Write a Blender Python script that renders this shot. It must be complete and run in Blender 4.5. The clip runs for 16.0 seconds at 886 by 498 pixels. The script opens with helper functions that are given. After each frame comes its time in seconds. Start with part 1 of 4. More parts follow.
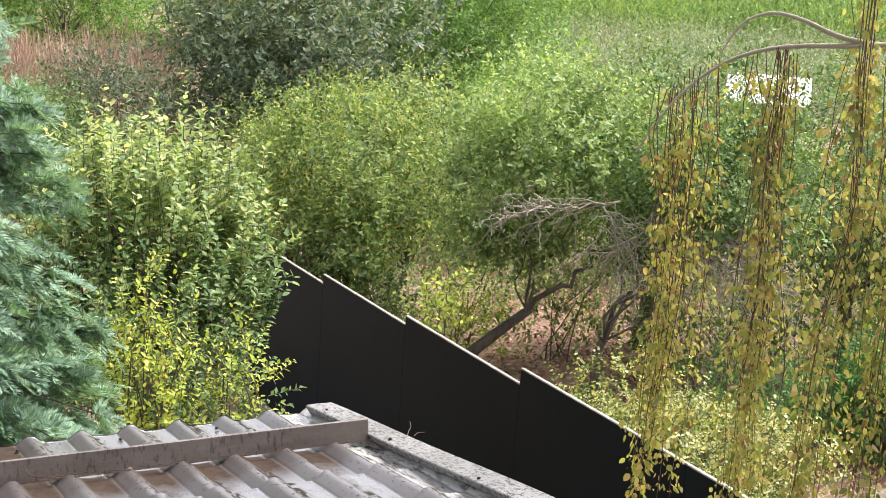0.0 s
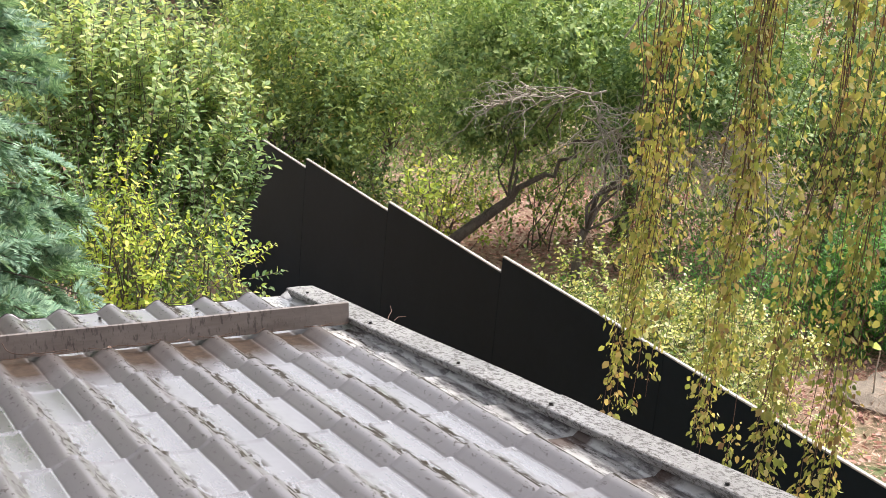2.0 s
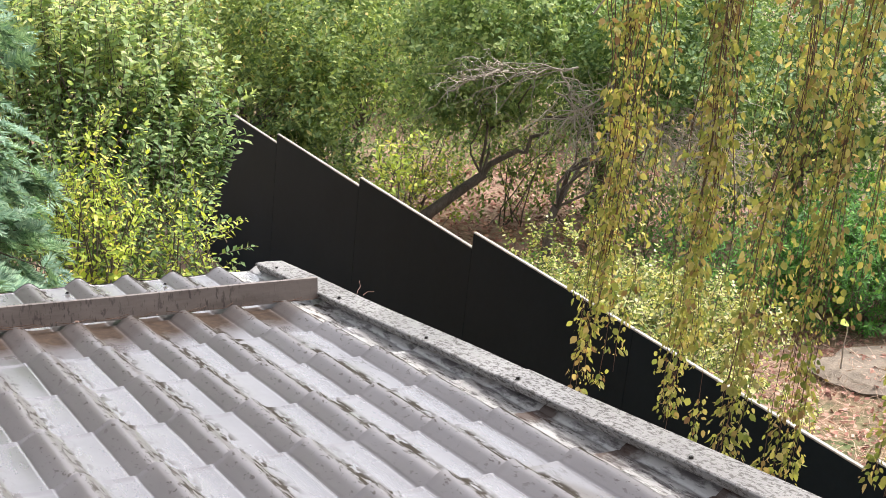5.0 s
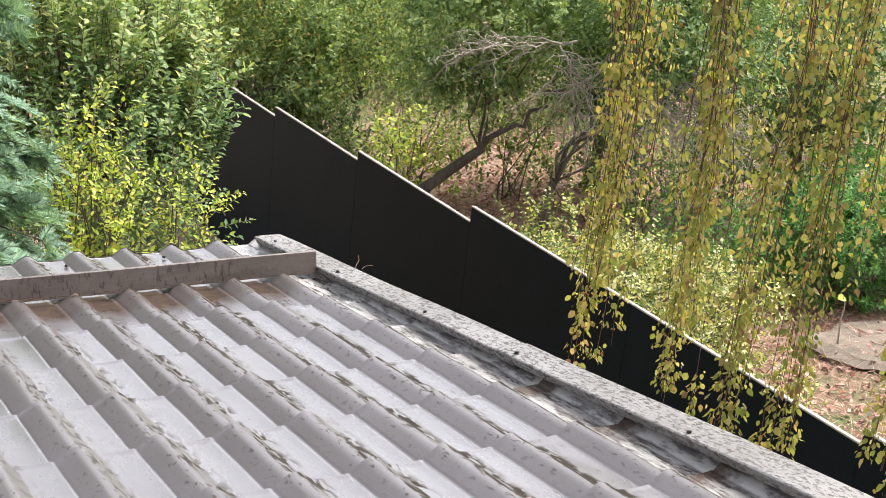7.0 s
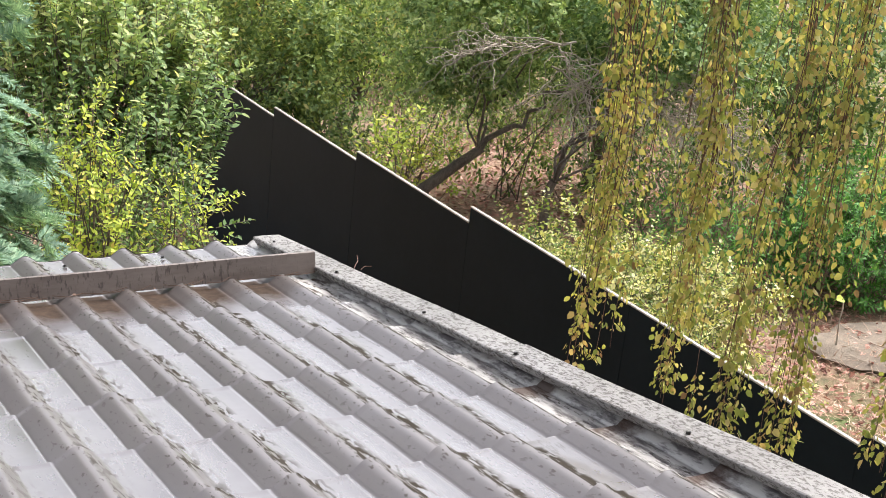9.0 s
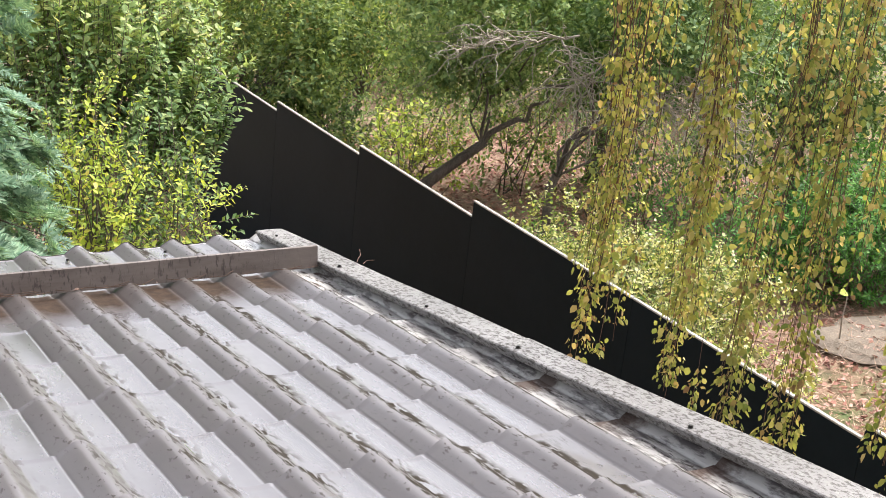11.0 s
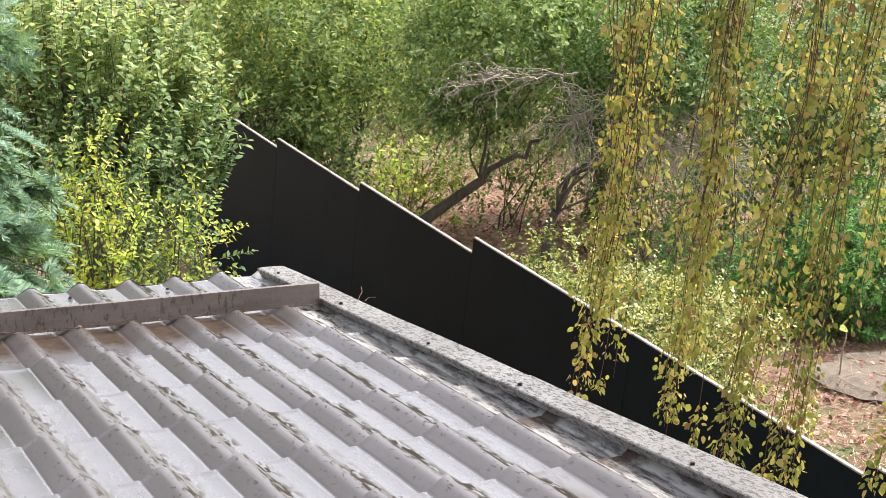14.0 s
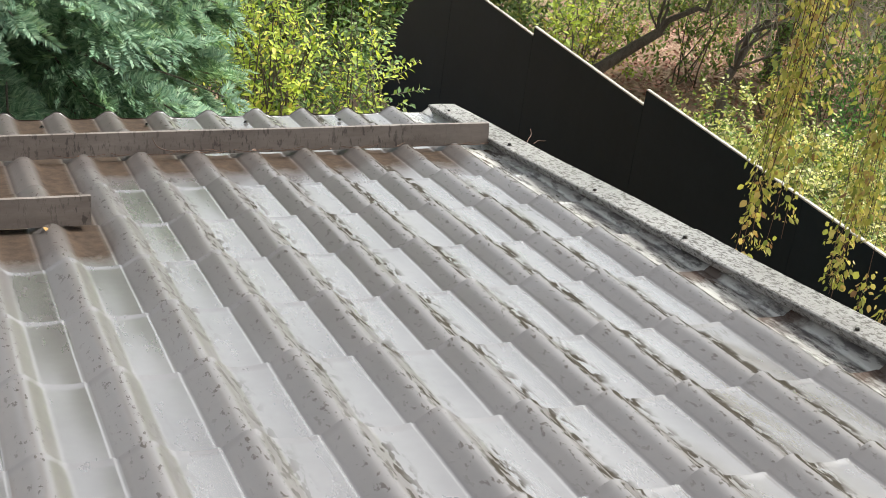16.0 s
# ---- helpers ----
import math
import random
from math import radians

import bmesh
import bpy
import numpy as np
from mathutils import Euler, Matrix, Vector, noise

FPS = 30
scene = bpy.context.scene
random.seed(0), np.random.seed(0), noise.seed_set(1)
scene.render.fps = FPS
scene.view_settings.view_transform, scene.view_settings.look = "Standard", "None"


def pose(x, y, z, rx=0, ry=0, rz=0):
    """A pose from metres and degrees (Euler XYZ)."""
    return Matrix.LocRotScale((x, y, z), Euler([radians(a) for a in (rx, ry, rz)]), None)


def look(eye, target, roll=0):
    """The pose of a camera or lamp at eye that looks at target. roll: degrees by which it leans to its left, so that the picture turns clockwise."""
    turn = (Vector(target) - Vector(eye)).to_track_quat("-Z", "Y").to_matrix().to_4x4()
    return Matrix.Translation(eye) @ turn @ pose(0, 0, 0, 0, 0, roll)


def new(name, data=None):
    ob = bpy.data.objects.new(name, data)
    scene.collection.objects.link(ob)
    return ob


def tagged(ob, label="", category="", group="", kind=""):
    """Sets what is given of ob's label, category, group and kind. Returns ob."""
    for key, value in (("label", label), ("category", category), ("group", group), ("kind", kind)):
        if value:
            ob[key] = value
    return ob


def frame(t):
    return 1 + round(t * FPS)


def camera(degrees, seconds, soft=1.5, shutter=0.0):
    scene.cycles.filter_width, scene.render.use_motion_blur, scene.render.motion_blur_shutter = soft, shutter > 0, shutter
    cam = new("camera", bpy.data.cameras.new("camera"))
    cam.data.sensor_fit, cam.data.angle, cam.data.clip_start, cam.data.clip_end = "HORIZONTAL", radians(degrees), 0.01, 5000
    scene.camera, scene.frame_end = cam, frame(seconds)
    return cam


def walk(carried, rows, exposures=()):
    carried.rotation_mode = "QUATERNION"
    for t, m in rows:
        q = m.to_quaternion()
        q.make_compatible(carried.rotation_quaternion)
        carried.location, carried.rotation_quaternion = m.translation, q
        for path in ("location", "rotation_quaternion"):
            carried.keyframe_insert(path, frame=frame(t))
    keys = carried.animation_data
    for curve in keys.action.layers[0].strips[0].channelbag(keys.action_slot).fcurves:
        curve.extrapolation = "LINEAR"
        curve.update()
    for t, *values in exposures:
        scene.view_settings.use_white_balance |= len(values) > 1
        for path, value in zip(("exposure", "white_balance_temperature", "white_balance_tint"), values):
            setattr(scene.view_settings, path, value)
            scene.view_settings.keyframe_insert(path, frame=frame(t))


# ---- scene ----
cam = camera(36.7, 16.0, soft=0.5, shutter=0.15)
PATH = [
    (0, (-1.486, -1.605, 4.33), (-0.542, 0.102, 3.89), 3.9),
    (0.5, (-1.469, -1.582, 4.32), (-0.524, 0.111, 3.828), 4.1),
    (1, (-1.462, -1.574, 4.309), (-0.509, 0.094, 3.751), 4.7),
    (1.5, (-1.468, -1.574, 4.309), (-0.542, 0.096, 3.715), 4.6),
    (2, (-1.469, -1.577, 4.309), (-0.512, 0.074, 3.71), 5.3),
    (2.5, (-1.468, -1.577, 4.308), (-0.513, 0.067, 3.686), 5.4),
    (3, (-1.466, -1.578, 4.305), (-0.511, 0.061, 3.671), 5.7),
    (3.5, (-1.465, -1.587, 4.309), (-0.486, 0.038, 3.677), 6.0),
    (4, (-1.46, -1.592, 4.31), (-0.47, 0.029, 3.684), 5.9),
    (6.5, (-1.464, -1.59, 4.311), (-0.476, 0.021, 3.656), 6.0),
    (7, (-1.464, -1.589, 4.311), (-0.474, 0.017, 3.645), 6.1),
    (7.5, (-1.466, -1.588, 4.311), (-0.474, 0.019, 3.652), 6.1),
    (8, (-1.459, -1.58, 4.306), (-0.461, 0.019, 3.637), 6.4),
    (8.5, (-1.463, -1.582, 4.309), (-0.472, 0.021, 3.64), 6.3),
    (9, (-1.464, -1.585, 4.31), (-0.472, 0.02, 3.645), 6.2),
    (11.5, (-1.46, -1.585, 4.308), (-0.474, 0.018, 3.633), 6.1),
    (12, (-1.466, -1.585, 4.311), (-0.474, 0.015, 3.637), 6.2),
    (12.5, (-1.469, -1.586, 4.312), (-0.497, 0.029, 3.644), 6.0),
    (13, (-1.475, -1.594, 4.318), (-0.488, 0.024, 3.679), 6.0),
    (13.5, (-1.475, -1.593, 4.32), (-0.507, 0.033, 3.674), 5.6),
    (14, (-1.478, -1.598, 4.32), (-0.486, 0.023, 3.697), 6.0),
    (14.5, (-1.476, -1.601, 4.325), (-0.469, 0.008, 3.696), 6.2),
    (14.8, (-1.47, -1.607, 4.311), (-0.466, -0.015, 3.634), 6.3),
    (15, (-1.466, -1.588, 4.304), (-0.505, 0.003, 3.566), 6.3),
    (15.2, (-1.47, -1.588, 4.296), (-0.595, 0.032, 3.514), 7.1),
    (15.5, (-1.486, -1.602, 4.304), (-0.687, 0.04, 3.488), 7.4),
    (15.7, (-1.493, -1.614, 4.309), (-0.728, 0.028, 3.462), 7.4),
    (16, (-1.488, -1.596, 4.3), (-0.73, 0.043, 3.441), 7.5),
]
walk(cam, [(t, look(eye, target, roll)) for t, eye, target, roll in PATH],
     [(0, 0.75, 6380, 13), (14.6, 0.75, 6380, 13), (15.4, 0.63, 6500, 5), (16, 0.63, 6500, 5)])

# ---- world, sun and exposure ----
SUN_EL, SUN_AZ = 55.0, 80.0      # degrees; azimuth from +y towards +x
world = bpy.data.worlds.new("overcast_sky")
scene.world = world
world.use_nodes = True
wn, wl = world.node_tree.nodes, world.node_tree.links
wn.clear()
sky = wn.new("ShaderNodeTexSky")
sky.sky_type, sky.sun_disc = "NISHITA", False
sky.sun_elevation, sky.sun_rotation = radians(SUN_EL), radians(SUN_AZ)
sky.air_density, sky.dust_density, sky.ozone_density = 1.0, 4.0, 1.0
pale = wn.new("ShaderNodeHueSaturation")
pale.inputs["Saturation"].default_value = 0.25
bg = wn.new("ShaderNodeBackground")
bg.inputs["Strength"].default_value = 0.20
wout = wn.new("ShaderNodeOutputWorld")
wl.new(sky.outputs[0], pale.inputs["Color"])
wl.new(pale.outputs[0], bg.inputs[0])
wl.new(bg.outputs[0], wout.inputs[0])

sun = new("sun", bpy.data.lights.new("sun", "SUN"))
sun.data.energy, sun.data.angle, sun.data.color = 3.2, radians(16), (1.0, 0.95, 0.86)
_a, _e = radians(SUN_AZ), radians(SUN_EL)
sun.matrix_world = look((20 * math.sin(_a) * math.cos(_e), 20 * math.cos(_a) * math.cos(_e), 20 * math.sin(_e)), (0, 0, 0))

rng = np.random.default_rng(7)


# ---- materials ----
def nodes_of(name):
    m = bpy.data.materials.new(name)
    m.use_nodes = True
    nt = m.node_tree
    return m, nt, nt.nodes["Principled BSDF"], nt.nodes["Material Output"]


def ramp(nt, fac, stops):
    r = nt.nodes.new("ShaderNodeValToRGB")
    while len(r.color_ramp.elements) < len(stops):
        r.color_ramp.elements.new(0.5)
    for el, (p, c) in zip(r.color_ramp.elements, stops):
        el.position, el.color = p, (*c, 1) if len(c) == 3 else c
    nt.links.new(fac, r.inputs[0])
    return r.outputs[0]


def noise_tex(nt, scale, detail=4, rough=0.6, stretch=None, coord="Object"):
    tc = nt.nodes.new("ShaderNodeTexCoord")
    src = tc.outputs[coord]
    if stretch:
        mp = nt.nodes.new("ShaderNodeMapping")
        mp.inputs["Scale"].default_value = stretch
        nt.links.new(src, mp.inputs[0])
        src = mp.outputs[0]
    n = nt.nodes.new("ShaderNodeTexNoise")
    n.inputs["Scale"].default_value, n.inputs["Detail"].default_value, n.inputs["Roughness"].default_value = scale, detail, rough
    nt.links.new(src, n.inputs["Vector"])
    return n.outputs["Fac"]


def mix_col(nt, fac, a, b, mode="MIX"):
    n = nt.nodes.new("ShaderNodeMix")
    n.data_type, n.blend_type = "RGBA", mode
    for sock, val in ((n.inputs[0], fac), (n.inputs[6], a), (n.inputs[7], b)):
        if hasattr(val, "is_output"):
            nt.links.new(val, sock)
        elif isinstance(val, (int, float)):
            sock.default_value = val
        else:
            sock.default_value = (*val, 1)
    return n.outputs[2]


def math_node(nt, op, a, b=None, clamp=False):
    n = nt.nodes.new("ShaderNodeMath")
    n.operation, n.use_clamp = op, clamp
    for sock, val in ((n.inputs[0], a), (n.inputs[1], b)):
        if val is None:
            continue
        if hasattr(val, "is_output"):
            nt.links.new(val, sock)
        else:
            sock.default_value = val
    return n.outputs[0]


def bump(nt, bsdf, height, strength=0.3, dist=0.01):
    b = nt.nodes.new("ShaderNodeBump")
    b.inputs["Strength"].default_value, b.inputs["Distance"].default_value = strength, dist
    nt.links.new(height, b.inputs["Height"])
    nt.links.new(b.outputs[0], bsdf.inputs["Normal"])


LEAF_GAIN = 1.75


def leaf_material(name, stops, translucent=0.35, rough=0.5, patch=0.6, single=False, glow=(1.25, 1.2, 0.65), depth=0.3):
    """Leaves: colour varies leaf by leaf and in patches through the crown; light passes through."""
    m, nt, bsdf, out = nodes_of(name)
    geo = nt.nodes.new("ShaderNodeNewGeometry")
    src = nt.nodes.new("ShaderNodeObjectInfo").outputs["Random"] if single else None
    stops = [(p, tuple(min(0.75, k * LEAF_GAIN * w) for k, w in zip(q, (1.16, 1.0, 1.35)))) for p, q in stops]
    col = ramp(nt, src or geo.outputs["Random Per Island"], stops)
    n = noise_tex(nt, patch, 3)
    v = ramp(nt, n, [(0.3, (0.98 - depth, 1.0 - depth, 0.98 - depth)), (0.7, (0.9 + depth, 0.86 + depth, 0.75 + depth))])
    col = mix_col(nt, 1.0, col, v, "MULTIPLY")
    nt.links.new(col, bsdf.inputs["Base Color"])
    bsdf.inputs["Roughness"].default_value = rough + 0.1
    bsdf.inputs["Specular IOR Level"].default_value = 0.3
    tr = nt.nodes.new("ShaderNodeBsdfTranslucent")
    nt.links.new(mix_col(nt, 1.0, col, glow, "MULTIPLY"), tr.inputs[0])
    mx = nt.nodes.new("ShaderNodeMixShader")
    mx.inputs[0].default_value = translucent
    nt.links.new(bsdf.outputs[0], mx.inputs[1])
    nt.links.new(tr.outputs[0], mx.inputs[2])
    nt.links.new(mx.outputs[0], out.inputs[0])
    return m


def plain(name, a, b, scale, rough=0.7, metal=0.0, stretch=None, bump_s=0.3, bump_d=0.01, fine=None):
    """A surface in two tones, with coarse patches, finer grain and relief."""
    m, nt, bsdf, out = nodes_of(name)
    n1 = noise_tex(nt, scale, 5, 0.65, stretch)
    n2 = noise_tex(nt, fine or scale * 9, 4, 0.7, stretch)
    f = math_node(nt, "ADD", math_node(nt, "MULTIPLY", n1, 0.6), math_node(nt, "MULTIPLY", n2, 0.4))
    nt.links.new(ramp(nt, f, [(0.33, a), (0.67, b)]), bsdf.inputs["Base Color"])
    bsdf.inputs["Roughness"].default_value, bsdf.inputs["Metallic"].default_value = rough, metal
    bump(nt, bsdf, n2, bump_s, bump_d)
    return m


def roof_metal():
    """Faded grey-brown painted sheet: glossy, with water marks, streaks of moss and washed-down grime."""
    m, nt, bsdf, out = nodes_of("faded_painted_metal_roofing")
    paint = ramp(nt, noise_tex(nt, 2.2, 5, 0.7), [(0.3, (0.080, 0.071, 0.073)), (0.7, (0.122, 0.110, 0.112))])
    tc = nt.nodes.new("ShaderNodeTexCoord")
    sp = nt.nodes.new("ShaderNodeSeparateXYZ")
    nt.links.new(tc.outputs["Object"], sp.inputs[0])
    # flank of each wave where grime stays: the phase across the sheet
    ph = math_node(nt, "FRACT", math_node(nt, "ADD", math_node(nt, "DIVIDE", sp.outputs[0], 0.183), 100.0))
    flank = ramp(nt, ph, [(0.0, (0.4, 0.4, 0.4)), (0.04, (1, 1, 1)), (0.20, (1, 1, 1)), (0.40, (0, 0, 0))])
    crest = ramp(nt, ph, [(0.0, (1, 1, 1)), (0.1, (0, 0, 0)), (0.70, (0, 0, 0)), (0.92, (0.9, 0.9, 0.9))])
    # the ribs are rougher, duller and slightly paler than the glossy pans between them
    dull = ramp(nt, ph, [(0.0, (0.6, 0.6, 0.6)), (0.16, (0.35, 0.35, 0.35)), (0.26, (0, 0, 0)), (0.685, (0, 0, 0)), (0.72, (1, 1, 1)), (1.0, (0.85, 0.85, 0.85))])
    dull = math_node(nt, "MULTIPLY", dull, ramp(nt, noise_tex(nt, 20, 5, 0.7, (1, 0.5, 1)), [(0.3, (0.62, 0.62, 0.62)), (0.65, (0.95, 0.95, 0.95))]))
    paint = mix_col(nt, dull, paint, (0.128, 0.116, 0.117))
    mot = nt.nodes.new("ShaderNodeMapping")
    mot.inputs["Rotation"].default_value = (0, 0, radians(-42))
    mot.inputs["Scale"].default_value = (66, 22, 30)
    nt.links.new(tc.outputs["Object"], mot.inputs[0])
    nz = nt.nodes.new("ShaderNodeTexNoise")
    nz.inputs["Scale"].default_value, nz.inputs["Detail"].default_value = 1.0, 4
    nt.links.new(mot.outputs[0], nz.inputs["Vector"])
    area = ramp(nt, noise_tex(nt, 7, 4, 0.6), [(0.40, (0.12, 0.12, 0.12)), (0.56, (1, 1, 1))])
    near = math_node(nt, "DIVIDE", math_node(nt, "ADD", sp.outputs[0], 1.15), 1.2, True)
    more = math_node(nt, "MULTIPLY", math_node(nt, "DIVIDE", math_node(nt, "ADD", sp.outputs[0], 0.5), 0.7, True), 0.10)
    st = ramp(nt, math_node(nt, "ADD", nz.outputs[0], more), [(0.50, (0, 0, 0)), (0.565, (1, 1, 1))])
    moss = math_node(nt, "MULTIPLY", math_node(nt, "MULTIPLY", st, flank), math_node(nt, "MULTIPLY", area, near))
    moss = math_node(nt, "MULTIPLY", moss, 2.5, True)
    c = mix_col(nt, math_node(nt, "MULTIPLY", moss, 0.92), paint, (0.026, 0.021, 0.014))
    st2 = ramp(nt, noise_tex(nt, 1.0, 3, 0.6, (95, 40, 40)), [(0.59, (0, 0, 0)), (0.65, (1, 1, 1))])
    spots = math_node(nt, "MULTIPLY", st2, crest)
    c = mix_col(nt, math_node(nt, "MULTIPLY", spots, 0.7), c, (0.05, 0.042, 0.036))
    # brown silt held back uphill of the two snow guards, and in the last pan beside the verge
    silt = None
    for x0, x1, v0, v1 in ((-4.5, 0.56, 2.20, 2.56), (-4.5, -0.93, 1.40, 1.80), (-4.5, -0.55, 2.40, 3.2), (-4.5, -0.93, 1.6, 2.5)):
        g = None
        for op, sock, edge, soft in (("a", 0, x0, 0.03), ("b", 0, x1, 0.05), ("a", 1, v0, 0.24), ("b", 1, v1, 0.03)):
            d = math_node(nt, "SUBTRACT", sp.outputs[sock], edge) if op == "a" else math_node(nt, "SUBTRACT", edge, sp.outputs[sock])
            d = math_node(nt, "DIVIDE", d, soft, True)
            g = d if g is None else math_node(nt, "MULTIPLY", g, d)
        silt = g if silt is None else math_node(nt, "MAXIMUM", silt, g)
    sn = noise_tex(nt, 9, 6, 0.75, (1.0, 0.6, 1))
    pan = ramp(nt, ph, [(0.06, (0.4, 0.4, 0.4)), (0.18, (1, 1, 1)), (0.60, (1, 1, 1)), (0.76, (0.4, 0.4, 0.4))])
    silt = math_node(nt, "ADD", math_node(nt, "SUBTRACT", math_node(nt, "MULTIPLY", silt, 3.0), 0.5), math_node(nt, "MULTIPLY", math_node(nt, "SUBTRACT", sn, 0.5), math_node(nt, "MULTIPLY", silt, 5.0)), True)
    silt = math_node(nt, "MULTIPLY", silt, pan)
    mud = ramp(nt, noise_tex(nt, 26, 4, 0.7), [(0.3, (0.030, 0.021, 0.015)), (0.7, (0.072, 0.048, 0.034))])
    c = mix_col(nt, math_node(nt, "MULTIPLY", silt, 0.95), c, mud)
    # the two pans beside the verge hold black needles and moss
    dust = math_node(nt, "DIVIDE", math_node(nt, "SUBTRACT", sp.outputs[0], 0.395), 0.015, True)
    dn = ramp(nt, noise_tex(nt, 16, 5, 0.7, (2.6, 0.6, 1)), [(0.40, (0, 0, 0)), (0.52, (1, 1, 1))])
    c = mix_col(nt, math_node(nt, "MULTIPLY", math_node(nt, "MULTIPLY", dust, dn), 0.85), c, (0.50, 0.49, 0.47))
    edge = math_node(nt, "DIVIDE", math_node(nt, "SUBTRACT", sp.outputs[0], 0.20), 0.2, True)
    en = ramp(nt, noise_tex(nt, 18, 6, 0.78, (3.4, 0.75, 1)), [(0.555, (0, 0, 0)), (0.60, (1, 1, 1))])
    pans = ramp(nt, ph, [(0.0, (0.2, 0.2, 0.2)), (0.10, (1, 1, 1)), (0.60, (1, 1, 1)), (0.74, (0.12, 0.12, 0.12))])
    en = math_node(nt, "MULTIPLY", en, pans)
    verge = math_node(nt, "MULTIPLY", edge, en)
    c = mix_col(nt, math_node(nt, "MULTIPLY", verge, 0.9), c, (0.035, 0.026, 0.02))
    # brown wash at the foot of each course in the pan under the capping
    cv = math_node(nt, "FRACT", math_node(nt, "ADD", math_node(nt, "DIVIDE", sp.outputs[1], 0.35), 100.0))
    foot = ramp(nt, math_node(nt, "ADD", cv, math_node(nt, "MULTIPLY", math_node(nt, "SUBTRACT", noise_tex(nt, 12, 5, 0.7), 0.5), 0.8)), [(0.68, (0, 0, 0)), (0.92, (1, 1, 1))])
    last = math_node(nt, "DIVIDE", math_node(nt, "SUBTRACT", sp.outputs[0], 0.40), 0.02, True)
    upper = math_node(nt, "DIVIDE", math_node(nt, "SUBTRACT", 1.5, sp.outputs[1]), 0.3, True)
    wash = math_node(nt, "MULTIPLY", math_node(nt, "MULTIPLY", foot, last), upper)
    c = mix_col(nt, math_node(nt, "MULTIPLY", wash, 0.85), c, (0.06, 0.036, 0.027))
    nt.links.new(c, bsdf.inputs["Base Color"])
    dirt = math_node(nt, "MAXIMUM", math_node(nt, "MAXIMUM", math_node(nt, "MAXIMUM", moss, wash), silt), math_node(nt, "MAXIMUM", spots, verge))
    rg = ramp(nt, noise_tex(nt, 7, 5, 0.7, (1, 0.35, 1)), [(0.3, (0.20, 0.20, 0.20)), (0.7, (0.36, 0.36, 0.36))])
    bsdf.inputs["IOR"].default_value = 1.6
    bsdf.inputs["Coat Roughness"].default_value = 0.22
    bsdf.inputs["Coat IOR"].default_value = 2.05
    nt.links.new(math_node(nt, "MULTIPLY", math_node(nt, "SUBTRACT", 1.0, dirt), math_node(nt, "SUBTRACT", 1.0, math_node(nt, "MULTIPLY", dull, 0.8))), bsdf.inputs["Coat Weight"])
    nt.links.new(math_node(nt, "SUBTRACT", 0.5, math_node(nt, "MULTIPLY", dirt, 0.42)), bsdf.inputs["Specular IOR Level"])
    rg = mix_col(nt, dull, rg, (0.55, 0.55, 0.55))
    nt.links.new(mix_col(nt, dirt, rg, (0.8, 0.8, 0.8)), bsdf.inputs["Roughness"])
    bump(nt, bsdf, math_node(nt, "ADD", math_node(nt, "MULTIPLY", dirt, 0.7), math_node(nt, "MULTIPLY", noise_tex(nt, 6, 3), 1.3)), 0.22, 0.005)
    return m


def bar_metal():
    """Brown painted steel with dust and dark run marks down its face."""
    m, nt, bsdf, out = nodes_of("brown_painted_steel_bar")
    base = ramp(nt, noise_tex(nt, 5, 5, 0.7, (1, 1, 4)), [(0.3, (0.125, 0.101, 0.091)), (0.7, (0.21, 0.18, 0.164))])
    runs = ramp(nt, noise_tex(nt, 1.0, 4, 0.65, (75, 20, 26)), [(0.54, (0, 0, 0)), (0.62, (1, 1, 1))])
    where = ramp(nt, noise_tex(nt, 1.6, 2), [(0.4, (0.15, 0.15, 0.15)), (0.6, (1, 1, 1))])
    k = math_node(nt, "MULTIPLY", runs, where)
    nt.links.new(mix_col(nt, math_node(nt, "MULTIPLY", k, 0.75), base, (0.035, 0.028, 0.025)), bsdf.inputs["Base Color"])
    bsdf.inputs["Roughness"].default_value = 0.5
    bump(nt, bsdf, runs, 0.2, 0.002)
    return m


M_ROOF = roof_metal()
M_BAR = bar_metal()
M_SCREW = plain("dark_screw_heads", (0.02, 0.02, 0.02), (0.06, 0.055, 0.05), 60, 0.4, 0.6)
M_FENCE = plain("black_smooth_fence_sheet", (0.0072, 0.0122, 0.0152), (0.0110, 0.0172, 0.0215), 1.5, 0.5, 0.0, None, 0.05, 0.002)
M_FENCE.node_tree.nodes["Principled BSDF"].inputs["Specular IOR Level"].default_value = 0.05
M_CAP = plain("pale_cut_panel_edge", (0.24, 0.225, 0.19), (0.48, 0.46, 0.40), 6, 0.6)
M_PLASTER = plain("pale_render", (0.30, 0.285, 0.26), (0.38, 0.365, 0.335), 1.2, 0.9)
M_BARK = plain("grey_brown_bark", (0.062, 0.049, 0.038), (0.22, 0.18, 0.145), 9, 0.9, 0.0, (1, 1, 0.3), 0.8, 0.02)
M_DEAD = plain("bleached_dead_wood", (0.22, 0.195, 0.155), (0.44, 0.39, 0.31), 14, 0.9)
M_TWIG = plain("brown_birch_twig", (0.06, 0.03, 0.02), (0.16, 0.09, 0.06), 20, 0.7)
M_PALEBARK = plain("pale_birch_branch", (0.26, 0.24, 0.18), (0.42, 0.39, 0.30), 16, 0.75)


